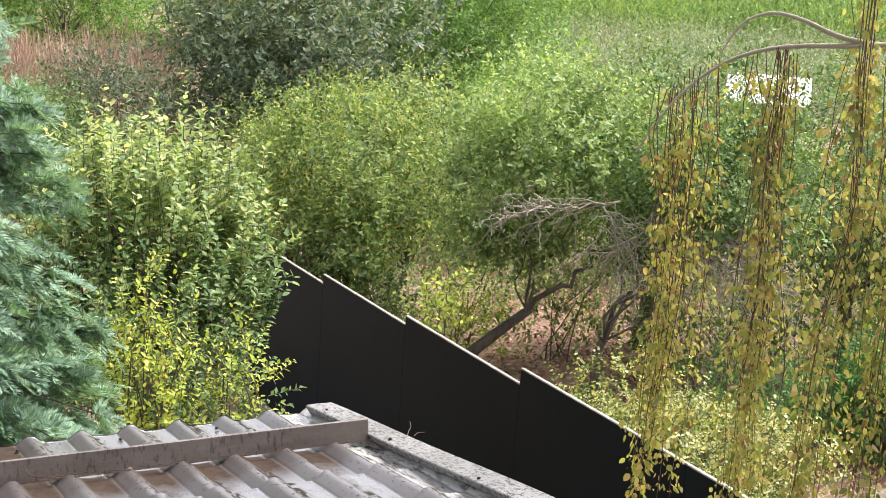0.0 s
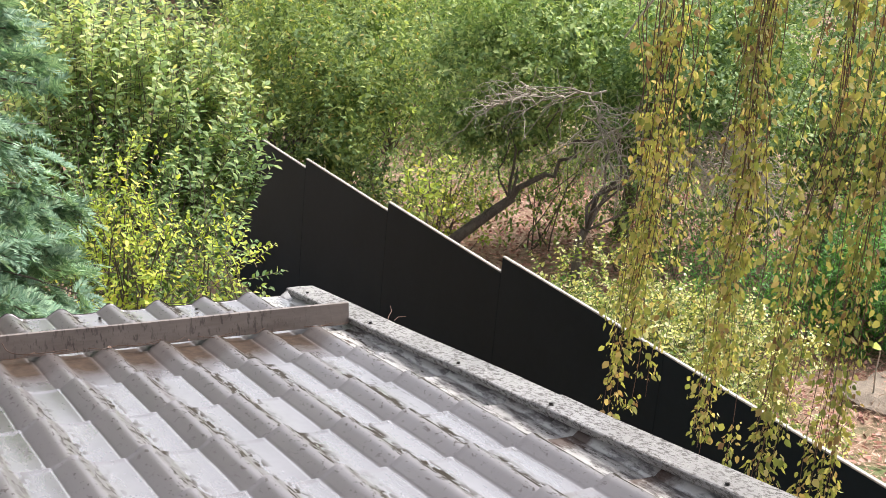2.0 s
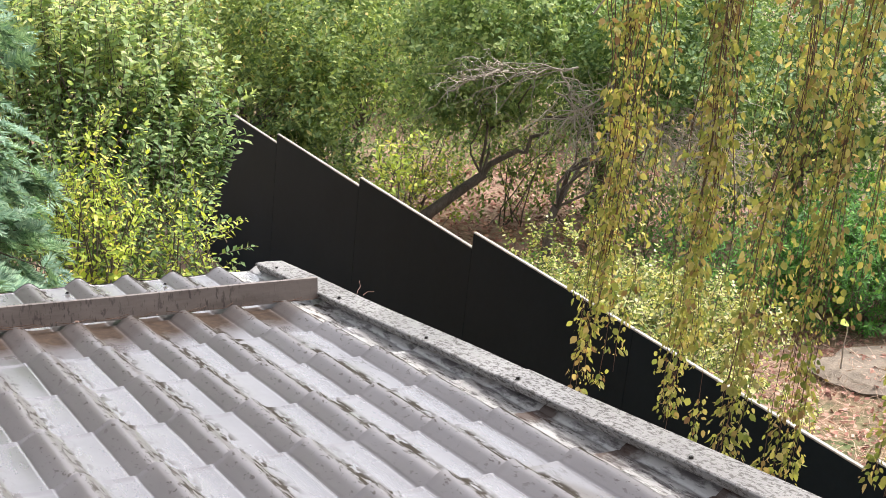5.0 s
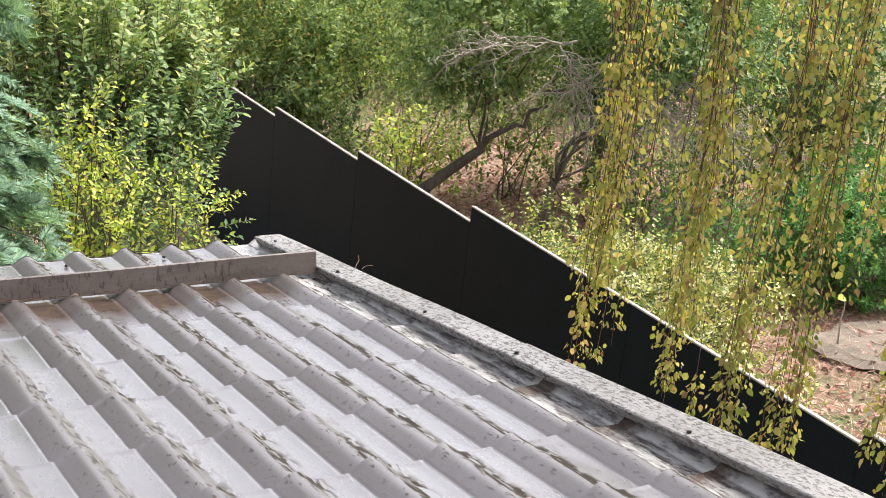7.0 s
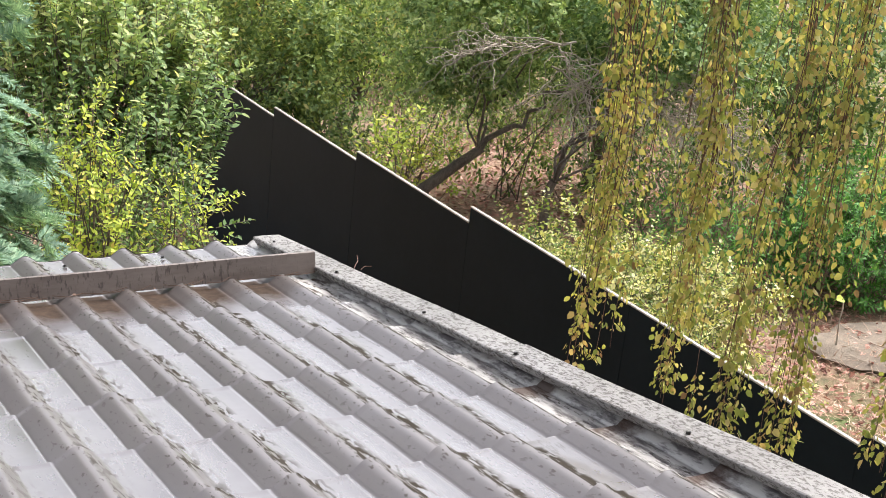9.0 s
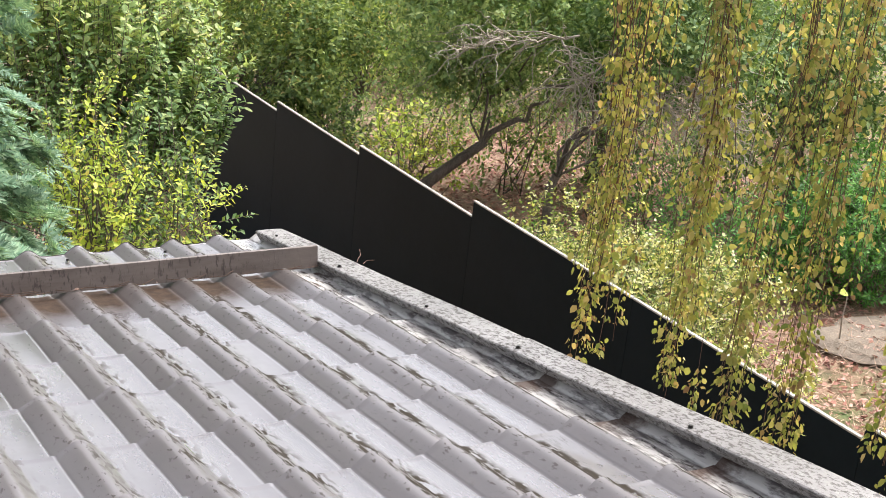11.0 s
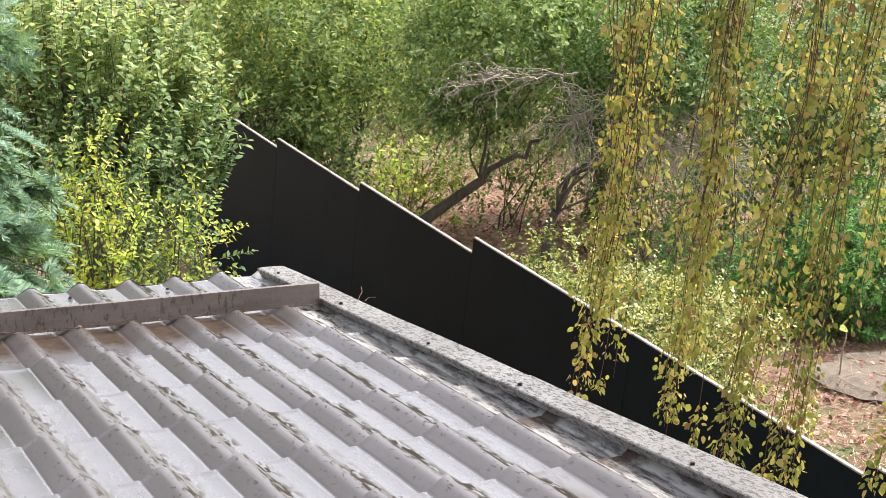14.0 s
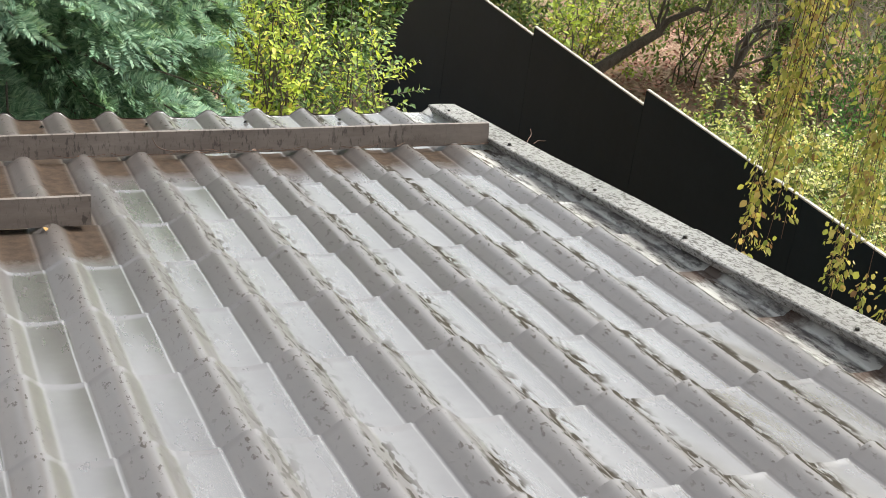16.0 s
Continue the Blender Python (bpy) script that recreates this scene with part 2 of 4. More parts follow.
def verge_metal():
    m, nt, bsdf, out = nodes_of("lichen_speckled_verge_metal")
    n = noise_tex(nt, 95, 5, 0.75, (1.0, 0.5, 1))
    base = ramp(nt, noise_tex(nt, 3, 4), [(0.3, (0.18, 0.171, 0.165)), (0.7, (0.29, 0.28, 0.275))])
    blot = ramp(nt, n, [(0.50, (0, 0, 0)), (0.57, (1, 1, 1))])
    lich = ramp(nt, noise_tex(nt, 80, 4, 0.7), [(0.60, (0, 0, 0)), (0.66, (1, 1, 1))])
    c = mix_col(nt, math_node(nt, "MULTIPLY", blot, 0.8), base, (0.055, 0.048, 0.042))
    c = mix_col(nt, math_node(nt, "MULTIPLY", lich, 0.6), c, (0.45, 0.45, 0.42))
    nt.links.new(c, bsdf.inputs["Base Color"])
    nt.links.new(mix_col(nt, blot, (0.33, 0.33, 0.33), (0.8, 0.8, 0.8)), bsdf.inputs["Roughness"])
    bump(nt, bsdf, n, 0.4, 0.003)
    return m


M_VERGE = verge_metal()

L_FIR = leaf_material("blue_green_fir_needles", [(0.0, (0.056, 0.128, 0.066)), (0.5, (0.105, 0.200, 0.112)), (1.0, (0.185, 0.300, 0.172))], 0.3, 0.45, 7.0, depth=0.42)
L_APPLE = leaf_material("fresh_apple_leaves", [(0.0, (0.085, 0.16, 0.055)), (0.45, (0.17, 0.27, 0.10)), (0.8, (0.30, 0.40, 0.15)), (1.0, (0.41, 0.45, 0.19))], 0.45, 0.42, 1.3)
L_YELLOW = leaf_material("yellow_green_leaves", [(0.0, (0.08, 0.15, 0.028)), (0.4, (0.21, 0.31, 0.045)), (0.85, (0.29, 0.39, 0.06)), (1.0, (0.38, 0.37, 0.09))], 0.4, 0.45, 1.5)
L_PLUM = leaf_material("plum_leaves", [(0.0, (0.045, 0.095, 0.026)), (0.6, (0.125, 0.205, 0.055)), (0.95, (0.225, 0.31, 0.085)), (1.0, (0.28, 0.24, 0.08))], 0.4, 0.5, 1.6, depth=0.42)
L_DEEP = leaf_material("deep_green_apple_leaves", [(0.0, (0.034, 0.078, 0.022)), (0.6, (0.084, 0.16, 0.044)), (1.0, (0.165, 0.245, 0.075))], 0.3, 0.5, 0.8)
L_LEAN = leaf_material("grey_green_apple_leaves", [(0.0, (0.07, 0.14, 0.045)), (0.6, (0.17, 0.275, 0.085)), (1.0, (0.29, 0.39, 0.14))], 0.35, 0.5, 1.6, depth=0.4)
L_DARK = leaf_material("dull_grey_green_leaves", [(0.0, (0.035, 0.07, 0.035)), (0.6, (0.085, 0.14, 0.07)), (1.0, (0.19, 0.235, 0.13))], 0.3, 0.5, 0.5)
L_LOCUST = leaf_material("light_locust_leaves", [(0.0, (0.05, 0.12, 0.03)), (0.6, (0.11, 0.23, 0.05)), (1.0, (0.18, 0.31, 0.07))], 0.35, 0.5, 0.4)
L_FIELD = leaf_material("bright_field_leaves", [(0.0, (0.05, 0.115, 0.03)), (0.6, (0.105, 0.20, 0.05)), (1.0, (0.18, 0.275, 0.08))], 0.35, 0.6, 0.15)
L_SILVER = leaf_material("silvery_weeds", [(0.0, (0.065, 0.125, 0.05)), (0.6, (0.135, 0.21, 0.095)), (1.0, (0.24, 0.285, 0.165))], 0.25, 0.6, 0.2)
L_DRY = leaf_material("dry_reed_stalks", [(0.0, (0.15, 0.12, 0.065)), (0.6, (0.27, 0.225, 0.135)), (1.0, (0.37, 0.32, 0.205))], 0.2, 0.8, 0.3, False, (1, 1, 1))
L_IVY = leaf_material("cream_and_green_shrub_leaves", [(0.0, (0.05, 0.10, 0.022)), (0.4, (0.15, 0.225, 0.05)), (0.7, (0.34, 0.38, 0.12)), (1.0, (0.54, 0.50, 0.24))], 0.38, 0.5, 4.0, depth=0.42)
L_HERB = leaf_material("vivid_green_herbs", [(0.0, (0.03, 0.10, 0.02)), (0.6, (0.065, 0.195, 0.036)), (1.0, (0.12, 0.28, 0.055))], 0.35, 0.5, 1.0)
BIRCH_STOPS = [(0.0, (0.085, 0.130, 0.034)), (0.30, (0.155, 0.195, 0.046)), (0.62, (0.215, 0.240, 0.070)), (0.78, (0.285, 0.285, 0.12)), (0.87, (0.185, 0.160, 0.060)), (1.0, (0.105, 0.072, 0.038))]
L_BIRCH = leaf_material("autumn_birch_leaves", BIRCH_STOPS, 0.45, 0.5, 2.5)
L_BIRCH_ONE = leaf_material("autumn_birch_leaf", BIRCH_STOPS, 0.45, 0.5, 2.5, True)
L_LITTER = leaf_material("fallen_brown_leaves", [(0.0, (0.09, 0.05, 0.032)), (0.6, (0.22, 0.135, 0.085)), (1.0, (0.36, 0.26, 0.175))], 0.1, 0.8, 0.8, False, (1, 1, 1))


# ---- building helpers ----
def mesh_from(name, verts, faces):
    """A mesh from arrays of points and of equal-sided faces."""
    verts, faces = np.asarray(verts, np.float32), np.asarray(faces, np.int32)
    me = bpy.data.meshes.new(name)
    me.vertices.add(len(verts))
    me.vertices.foreach_set("co", verts.ravel())
    k = faces.shape[1]
    me.loops.add(faces.size)
    me.polygons.add(len(faces))
    me.polygons.foreach_set("loop_start", np.arange(0, faces.size, k, dtype=np.int32))
    me.loops.foreach_set("vertex_index", faces.ravel())
    me.update(calc_edges=True)
    return me


def put(name, me, material, parent=None, label="", smooth=False, kind=""):
    me.materials.append(material)
    if smooth:
        me.polygons.foreach_set("use_smooth", np.ones(len(me.polygons), bool))
    ob = new(name, me)
    ob.parent = parent
    return tagged(ob, label, kind=kind)


def part(name, bm, material, parent=None, label=""):
    me = bpy.data.meshes.new(name)
    bm.to_mesh(me)
    bm.free()
    return put(name, me, material, parent, label)


def thing(name, place, label, category, group="", kind=""):
    e = new(name)
    e.location = place
    e.empty_display_size = 0.1
    return tagged(e, label, category, group, kind)


def box(bm, lo, hi, bevel=0.0, m=None):
    r = bmesh.ops.create_cube(bm, size=1.0)
    c = [(a + b) / 2 for a, b in zip(lo, hi)]
    s = [b - a for a, b in zip(lo, hi)]
    for v in r["verts"]:
        v.co = Vector([c[i] + v.co[i] * s[i] for i in range(3)])
    if bevel:
        es = list({e for v in r["verts"] for e in v.link_edges})
        bmesh.ops.bevel(bm, geom=es, offset=bevel, segments=2, affect="EDGES")
    if m is not None:
        bmesh.ops.transform(bm, matrix=m, verts=bm.verts)
    return bm


def unit(v):
    return v / np.maximum(np.linalg.norm(v, axis=-1, keepdims=True), 1e-9)


def tubes(paths, radii, seg=6):
    """Tapered tubes along paths (n, k, 3) with radii (n, k): points and quads."""
    paths, radii = np.asarray(paths, float), np.asarray(radii, float)
    n, k, _ = paths.shape
    d = unit(np.gradient(paths, axis=1))
    ref = np.where(np.abs(d[..., 2:3]) > 0.9, np.array([1.0, 0, 0]), np.array([0, 0, 1.0]))
    a = unit(np.cross(d, ref))
    b = np.cross(d, a)
    th = np.linspace(0, 2 * np.pi, seg, endpoint=False)
    ring = a[:, :, None] * np.cos(th)[None, None, :, None] + b[:, :, None] * np.sin(th)[None, None, :, None]
    v = paths[:, :, None] + ring * radii[:, :, None, None]
    idx = np.arange(n * k * seg).reshape(n, k, seg)
    f = np.stack([idx[:, :-1], np.roll(idx, -1, 2)[:, :-1], np.roll(idx, -1, 2)[:, 1:], idx[:, 1:]], -1)
    return v.reshape(-1, 3), f.reshape(-1, 4)


def bent(p0, p1, k, wob, sag=0.0):
    """Bent paths from p0 to p1 (n, 3): (n, k, 3)."""
    p0, p1 = np.atleast_2d(p0), np.atleast_2d(p1)
    t = np.linspace(0, 1, k)[None, :, None]
    L = np.linalg.norm(p1 - p0, axis=1)[:, None, None]
    w = rng.normal(size=(len(p0), k, 3)) * wob * L
    w[:, 0] = 0
    w[:, -1] *= 0.3
    out = p0[:, None] * (1 - t) + p1[:, None] * t + w
    out[..., 2] += sag * 4 * (t * (1 - t))[..., 0] * L[..., 0]
    return out


OVAL = np.array([(0, 0, 0), (0.28, 0.42, 0.10), (0.66, 0.36, 0.08), (1, 0, -0.06), (0.66, -0.36, 0.08), (0.28, -0.42, 0.10)])
OVAL_F = np.array([(0, 1, 2), (0, 2, 3), (0, 3, 4), (0, 4, 5)])
BLADE = np.array([(0, 0, 0), (0.42, 0.5, 0.16), (1, 0, -0.08), (0.42, -0.5, 0.16)])
BLADE_F = np.array([(0, 1, 2), (0, 2, 3)])


def leaves(p, axis, up, length, width, shape=BLADE, tri=BLADE_F):
    """Leaf blades at p, pointing along axis, with their face turned to up."""
    axis = unit(axis)
    side = unit(np.cross(up, axis))
    nrm = np.cross(axis, side)
    length, width = np.broadcast_to(length, len(p)), np.broadcast_to(width, len(p))
    v = (p[:, None] + axis[:, None] * (shape[None, :, 0, None] * length[:, None, None])
         + side[:, None] * (shape[None, :, 1, None] * width[:, None, None])
         + nrm[:, None] * (shape[None, :, 2, None] * width[:, None, None]))
    f = tri[None] + (np.arange(len(p)) * len(shape))[:, None, None]
    return v.reshape(-1, 3), f.reshape(-1, tri.shape[1])


def shoot_leaves(base, way, length, n, leaf, ratio=0.5, open_angle=55, curve=(0, 0, 0), shape=BLADE, tri=BLADE_F, jitter=0.25, start=0.1):
    """Leaves set round shoots that run from base along way, n to a shoot."""
    base, way = np.asarray(base, float), unit(np.asarray(way, float))
    S = len(base)
    length = np.broadcast_to(length, S)
    t = np.linspace(start, 1, n)[None, :] + rng.uniform(-0.5, 0.5, (S, n)) / n
    p = base[:, None] + way[:, None] * (t * length[:, None])[..., None] + np.array(curve)[None, None] * ((t ** 2) * length[:, None])[..., None]
    ref = np.where(np.abs(way[:, 2:3]) > 0.9, np.array([1.0, 0, 0]), np.array([0, 0, 1.0]))
    a = unit(np.cross(way, ref))
    b = np.cross(way, a)
    ang = np.arange(n)[None] * 2.4 + rng.uniform(0, 6.28, (S, 1)) + rng.normal(size=(S, n)) * 0.4
    rad = a[:, None] * np.cos(ang)[..., None] + b[:, None] * np.sin(ang)[..., None]
    oa = np.radians(open_angle) + rng.normal(size=(S, n)) * jitter
    ax = way[:, None] * np.cos(oa)[..., None] + rad * np.sin(oa)[..., None]
    ax[..., 2] -= 0.15
    up = way[:, None] * 0.6 - rad * 0.2 + rng.normal(size=(S, n, 3)) * 0.25
    up[..., 2] += 0.7
    L = leaf * rng.uniform(0.65, 1.25, S * n) * (1.08 - 0.3 * t.ravel())
    return leaves(p.reshape(-1, 3), ax.reshape(-1, 3), up.reshape(-1, 3), L, L * ratio, shape, tri)


def rand_dirs(n, up=0.3):
    d = unit(rng.normal(size=(n, 3)))
    d[:, 2] += up
    return unit(d)


def clump_points(n, centre, radii, hollow=0.55, lump=0.22, floor=-1.0):
    """Uneven spread of points through a crown, more of them near its outside."""
    d = unit(rng.normal(size=(n * 3, 3)))
    d = d[d[:, 2] > floor][:n]
    n = len(d)
    r = hollow + (1 - hollow) * rng.uniform(0, 1, len(d)) ** 0.6
    ph = np.arctan2(d[:, 1], d[:, 0])
    r *= 1 + lump * np.sin(ph * 3 + 1.3 * d[:, 2] * 4) + lump * 0.7 * np.sin(ph * 5 + 2 + d[:, 2] * 7)
    return np.array(centre) + d * r[:, None] * np.array(radii)


def make_tree(name, base, centre, radii, trunk_r, clumps, per, n, leaf, mat, label, category="tree", group="", up=0.5, shoot=0.35, ratio=0.5,
              lean=(0, 0, 0), bark=None, hollow=0.5, lump=0.2, spread=0.12, open_angle=55, stems=1, floor=-1.0, limb=0.26, limbs=None):
    """A tree: tapered trunk with limbs, and a crown of leafy shoots gathered in uneven clumps."""
    base, centre = np.array(base, float), np.array(centre, float)
    e = thing(name, base, label, category, group)
    c = clump_points(clumps, centre, radii, hollow, lump, floor)
    fork = base * 0.55 + (centre + np.array(lean)) * 0.45
    V, F, o = [], [], 0
    starts = []
    for k in range(stems):
        b0 = base + (rng.normal(size=3) * (0.12, 0.12, 0) if stems > 1 else 0)
        f0 = fork + (rng.normal(size=3) * (0.35, 0.35, 0.15) if stems > 1 else 0)
        path = bent(b0 - (0, 0, 0.15), f0, 7, 0.025)
        tr = trunk_r * (1.0 if stems == 1 else 0.55)
        v, f = tubes(path, np.linspace(tr * 1.25, tr * 0.75, 7)[None], 10)
        V.append(v), F.append(f + o)
        o += len(v)
        starts.append(f0)
    pick = c[rng.permutation(len(c))[: limbs or max(8, len(c) // 4)]]
    s0 = np.array(starts)[rng.integers(0, stems, len(pick))]
    path = bent(s0, pick, 7, 0.035, 0.04)
    rr = np.linspace(limb, 0.05, 7)[None] * trunk_r * rng.uniform(0.5, 1.0, (len(pick), 1))
    v, f = tubes(path, rr, 5)
    V.append(v), F.append(f + o)
    put("trunk", mesh_from("trunk", np.vstack(V) - base, np.vstack(F)), bark or M_BARK, e, "", True)
    cc = np.repeat(c, per, 0) + rng.normal(size=(len(c) * per, 3)) * spread * min(radii)
    out = unit(cc - centre)
    way = rand_dirs(len(cc), up) + out * 0.7
    v, f = shoot_leaves(cc, way, shoot * rng.uniform(0.6, 1.3, len(cc)), n, leaf, ratio, open_angle)
    put("crown", mesh_from("crown", v - base, f), mat, e)
    return e


def ground_z(x, y):
    x, y = np.asarray(x, float), np.asarray(y, float)
    z = -0.58 - 0.042 * np.clip(y - 4, -8, 12)
    d = np.hypot(x + 1.5, y + 1.6)
    z = z - 0.25 * np.clip((d - 18) / 15, 0, 1) + 0.030 * np.clip(d - 38, 0, 120) + 0.12 * np.clip(d - 158, 0, 150)
    z = z + 0.05 * np.sin(x * 1.1 + 0.4) * np.sin(y * 0.9) + 0.10 * np.sin(x * 0.31) * np.sin(y * 0.27 + 1)
    return z


def gz(x, y):
    return float(ground_z(x, y))


# ---- ground ----
def ground_material():
    m, nt, bsdf, out = nodes_of("orchard_ground")
    n1 = noise_tex(nt, 0.5, 6, 0.65)
    n2 = noise_tex(nt, 7, 6, 0.75)
    soil = ramp(nt, n2, [(0.3, (0.13, 0.085, 0.055)), (0.5, (0.28, 0.18, 0.12)), (0.72, (0.42, 0.31, 0.22))])
    grass = ramp(nt, n2, [(0.3, (0.05, 0.08, 0.025)), (0.7, (0.13, 0.17, 0.055))])
    f = ramp(nt, n1, [(0.57, (0, 0, 0)), (0.69, (1, 1, 1))])
    nt.links.new(mix_col(nt, f, soil, grass), bsdf.inputs["Base Color"])
    bsdf.inputs["Roughness"].default_value = 0.95
    bump(nt, bsdf, n2, 0.9, 0.04)
    return m


def build_ground():
    xs = np.concatenate([-np.geomspace(600, 14, 14), np.linspace(-12, 30, 106), np.geomspace(33, 700, 22)])
    ys = np.concatenate([-np.geomspace(600, 14, 14), np.linspace(-12, 34, 116), np.geomspace(37, 700, 24)])
    X, Y = np.meshgrid(xs, ys, indexing="ij")
    Z = ground_z(X, Y) + rng.normal(size=X.shape) * 0.012
    v = np.stack([X, Y, Z], -1).reshape(-1, 3)
    i = np.arange(len(v)).reshape(X.shape)
    f = np.stack([i[:-1, :-1], i[1:, :-1], i[1:, 1:], i[:-1, 1:]], -1).reshape(-1, 4)
    ob = put("ground", mesh_from("ground", v, f), ground_material(), None, "bare brown soil with dry leaves and patchy grass", True)
    tagged(ob, category="ground", kind="structure")


build_ground()

# ---- the metal-tiled roof ----
PITCH, COURSE, SLOPE = 0.183, 0.35, 9.0
ROOF = Matrix.Translation((0, 0, 3.0)) @ Matrix.Rotation(radians(-SLOPE), 4, "X")
EAVE_V, TOP_V, VERGE_X = 3.10, -2.35, 0.60
PAN, STEP = 0.026, 0.021


def wave(x):
    """Height of the pressed profile across the sheet: a rounded rib, a groove at its foot and a slightly dished pan."""
    p = (x / PITCH + 0.5 + 0.03) % 1.0 - 0.5
    left, right = np.clip(-p / 0.27, 0, 1), np.clip((p - 0.02) / 0.27, 0, 1)
    fall = np.where(p < 0, np.where(left < 0.4, left ** 2 / 0.8, left - 0.2) / 0.8, 0.5 - 0.5 * np.cos(np.pi * right))
    h = -PAN * fall
    pan = np.where(p >= 0.29, (p - 0.29) / 0.44, np.where(p <= -0.27, (p + 0.71) / 0.44, 0.0))
    h = h - 0.0026 * np.sin(np.pi * np.clip(pan, 0, 1))
    return h - 0.004 * np.exp(-((p + 0.282) / 0.011) ** 2)


def sheet_mesh(x0, x1):
    """One pressed sheet: every course ends downhill in a sharp step down to the next."""
    xs = np.arange(x0, x1 + 1e-6, PITCH / 48)
    V, F, o = [], [], 0
    for k in range(math.floor(TOP_V / COURSE), math.ceil(EAVE_V / COURSE)):
        rows = [(0.0, -STEP), (0.15, -STEP * 0.84), (0.35, -STEP * 0.66), (0.6, -STEP * 0.47), (0.8, -STEP * 0.35), (0.93, -STEP * 0.26), (0.97, -STEP * 0.22), (0.985, -STEP * 0.13), (1.0, -STEP * 0.10)]
        rows = [(np.clip((k + t) * COURSE, TOP_V, EAVE_V), h) for t, h in rows]
        lip = [(rows[-1][0], rows[-1][1]), (rows[-1][0] + 0.001, -STEP * 1.05)]
        for strip in (rows, lip):
            vs, hs = np.array([r[0] for r in strip]), np.array([r[1] for r in strip])
            X, Y = np.meshgrid(xs, vs, indexing="ij")
            H = wave(X) + hs[None, :] + 0.0011 * np.sin(X * 9 + Y * 3.1) + 0.0009 * np.sin(X * 23 + Y * 7.7 + k) + 0.0008 * np.sin(X * 41 + k * 2.3) * np.sin(Y * 19 + k)
            pts = np.stack([X, Y, H], -1).reshape(-1, 3)
            i = np.arange(len(pts)).reshape(X.shape) + o
            V.append(pts), F.append(np.stack([i[:-1, :-1], i[1:, :-1], i[1:, 1:], i[:-1, 1:]], -1).reshape(-1, 4))
            o += len(pts)
    return np.vstack(V), np.vstack(F)


def build_roof():
    e = thing("roof", (0, 0, 3.0), "grey-brown metal tile roof, faded, wet-looking, with moss streaks", "roof", kind="structure")
    e.matrix_world = ROOF
    # sheets lap over one another on the flank of a rib
    seams = [-4.50, -3.46, -2.36, -1.625, -0.585, 0.575]
    for k, (a, b) in enumerate(zip(seams[:-1], seams[1:])):
        v, f = sheet_mesh(a, b + (0.03 if b < 0.5 else 0.0))
        v = v + np.array([0, 0, 0.0025 * (k % 2)])
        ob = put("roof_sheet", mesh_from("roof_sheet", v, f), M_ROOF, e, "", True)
    # capping along the verge: an upper and a lower length, lapped
    for v0, v1, h in ((TOP_V, 1.26, 0.018), (1.18, 3.03, 0.014)):
        bm = bmesh.new()
        prof = [(0.510, h - 0.027), (0.502, h - 0.025), (0.489, h - 0.003), (0.493, h), (0.532, h + 0.0015), (0.599, h), (0.602, h - 0.003), (0.602, h - 0.15), (0.589, h - 0.155)]
        prof = [p for p in prof] + [(x - 0.0 if i < 5 else x - 0.002, z - 0.0025) for i, (x, z) in reversed(list(enumerate(prof)))]
        rows = []
        for v in np.linspace(v0, v1, 14):
            wob = 0.0015 * math.sin(v * 5.0)
            rows.append([bm.verts.new((x + wob, v, z + wob)) for x, z in prof])
        for r0, r1 in zip(rows[:-1], rows[1:]):
            for i in range(len(prof)):
                j = (i + 1) % len(prof)
                bm.faces.new((r0[i], r0[j], r1[j], r1[i]))
        bm.faces.new(rows[0])
        bm.faces.new(list(reversed(rows[-1])))
        bmesh.ops.recalc_face_normals(bm, faces=bm.faces)
        part("verge_capping", bm, M_VERGE, e, "lichen-speckled grey metal capping")
    return e


roof = build_roof()


def screw_mesh(r, h):
    bm = bmesh.new()
    bmesh.ops.create_cone(bm, cap_ends=True, segments=12, radius1=r * 1.5, radius2=r * 1.4, depth=0.0015)
    g = bmesh.ops.create_cone(bm, cap_ends=True, segments=6, radius1=r, radius2=r * 0.9, depth=h)
    bmesh.ops.translate(bm, vec=(0, 0, h / 2), verts=g["verts"])
    me = bpy.data.meshes.new("screw")
    bm.to_mesh(me)
    bm.free()
    me.materials.append(M_SCREW)
    return me


SCREW = screw_mesh(0.006, 0.007)
for x, v, h in ([(0.512, q, 0.019 if q < 1.26 else 0.015) for q in (0.46, 1.185, 1.70, 2.32)] + [(0.52, 2.89, 0.015)]
                + [(0.114 - 0.366 * i, 3.0, -0.032) for i in range(11)]):
    s = new("screw", SCREW)
    s.parent = roof
    s.location = (x, v, h)


def guard_strip(prof, x0, x1):
    bm = bmesh.new()
    rows = []
    for x in np.linspace(x0, x1, 40):
        w = 0.0015 * math.sin(x * 7)
        rows.append([bm.verts.new((x, q + w, z + 0.3 * w)) for q, z in prof])
    for r0, r1 in zip(rows[:-1], rows[1:]):
        for i in range(len(prof)):
            j = (i + 1) % len(prof)
            bm.faces.new((r0[i], r0[j], r1[j], r1[i]))
    bm.faces.new(rows[0])
    bm.faces.new(list(reversed(rows[-1])))
    bmesh.ops.recalc_face_normals(bm, faces=bm.faces)
    return bm


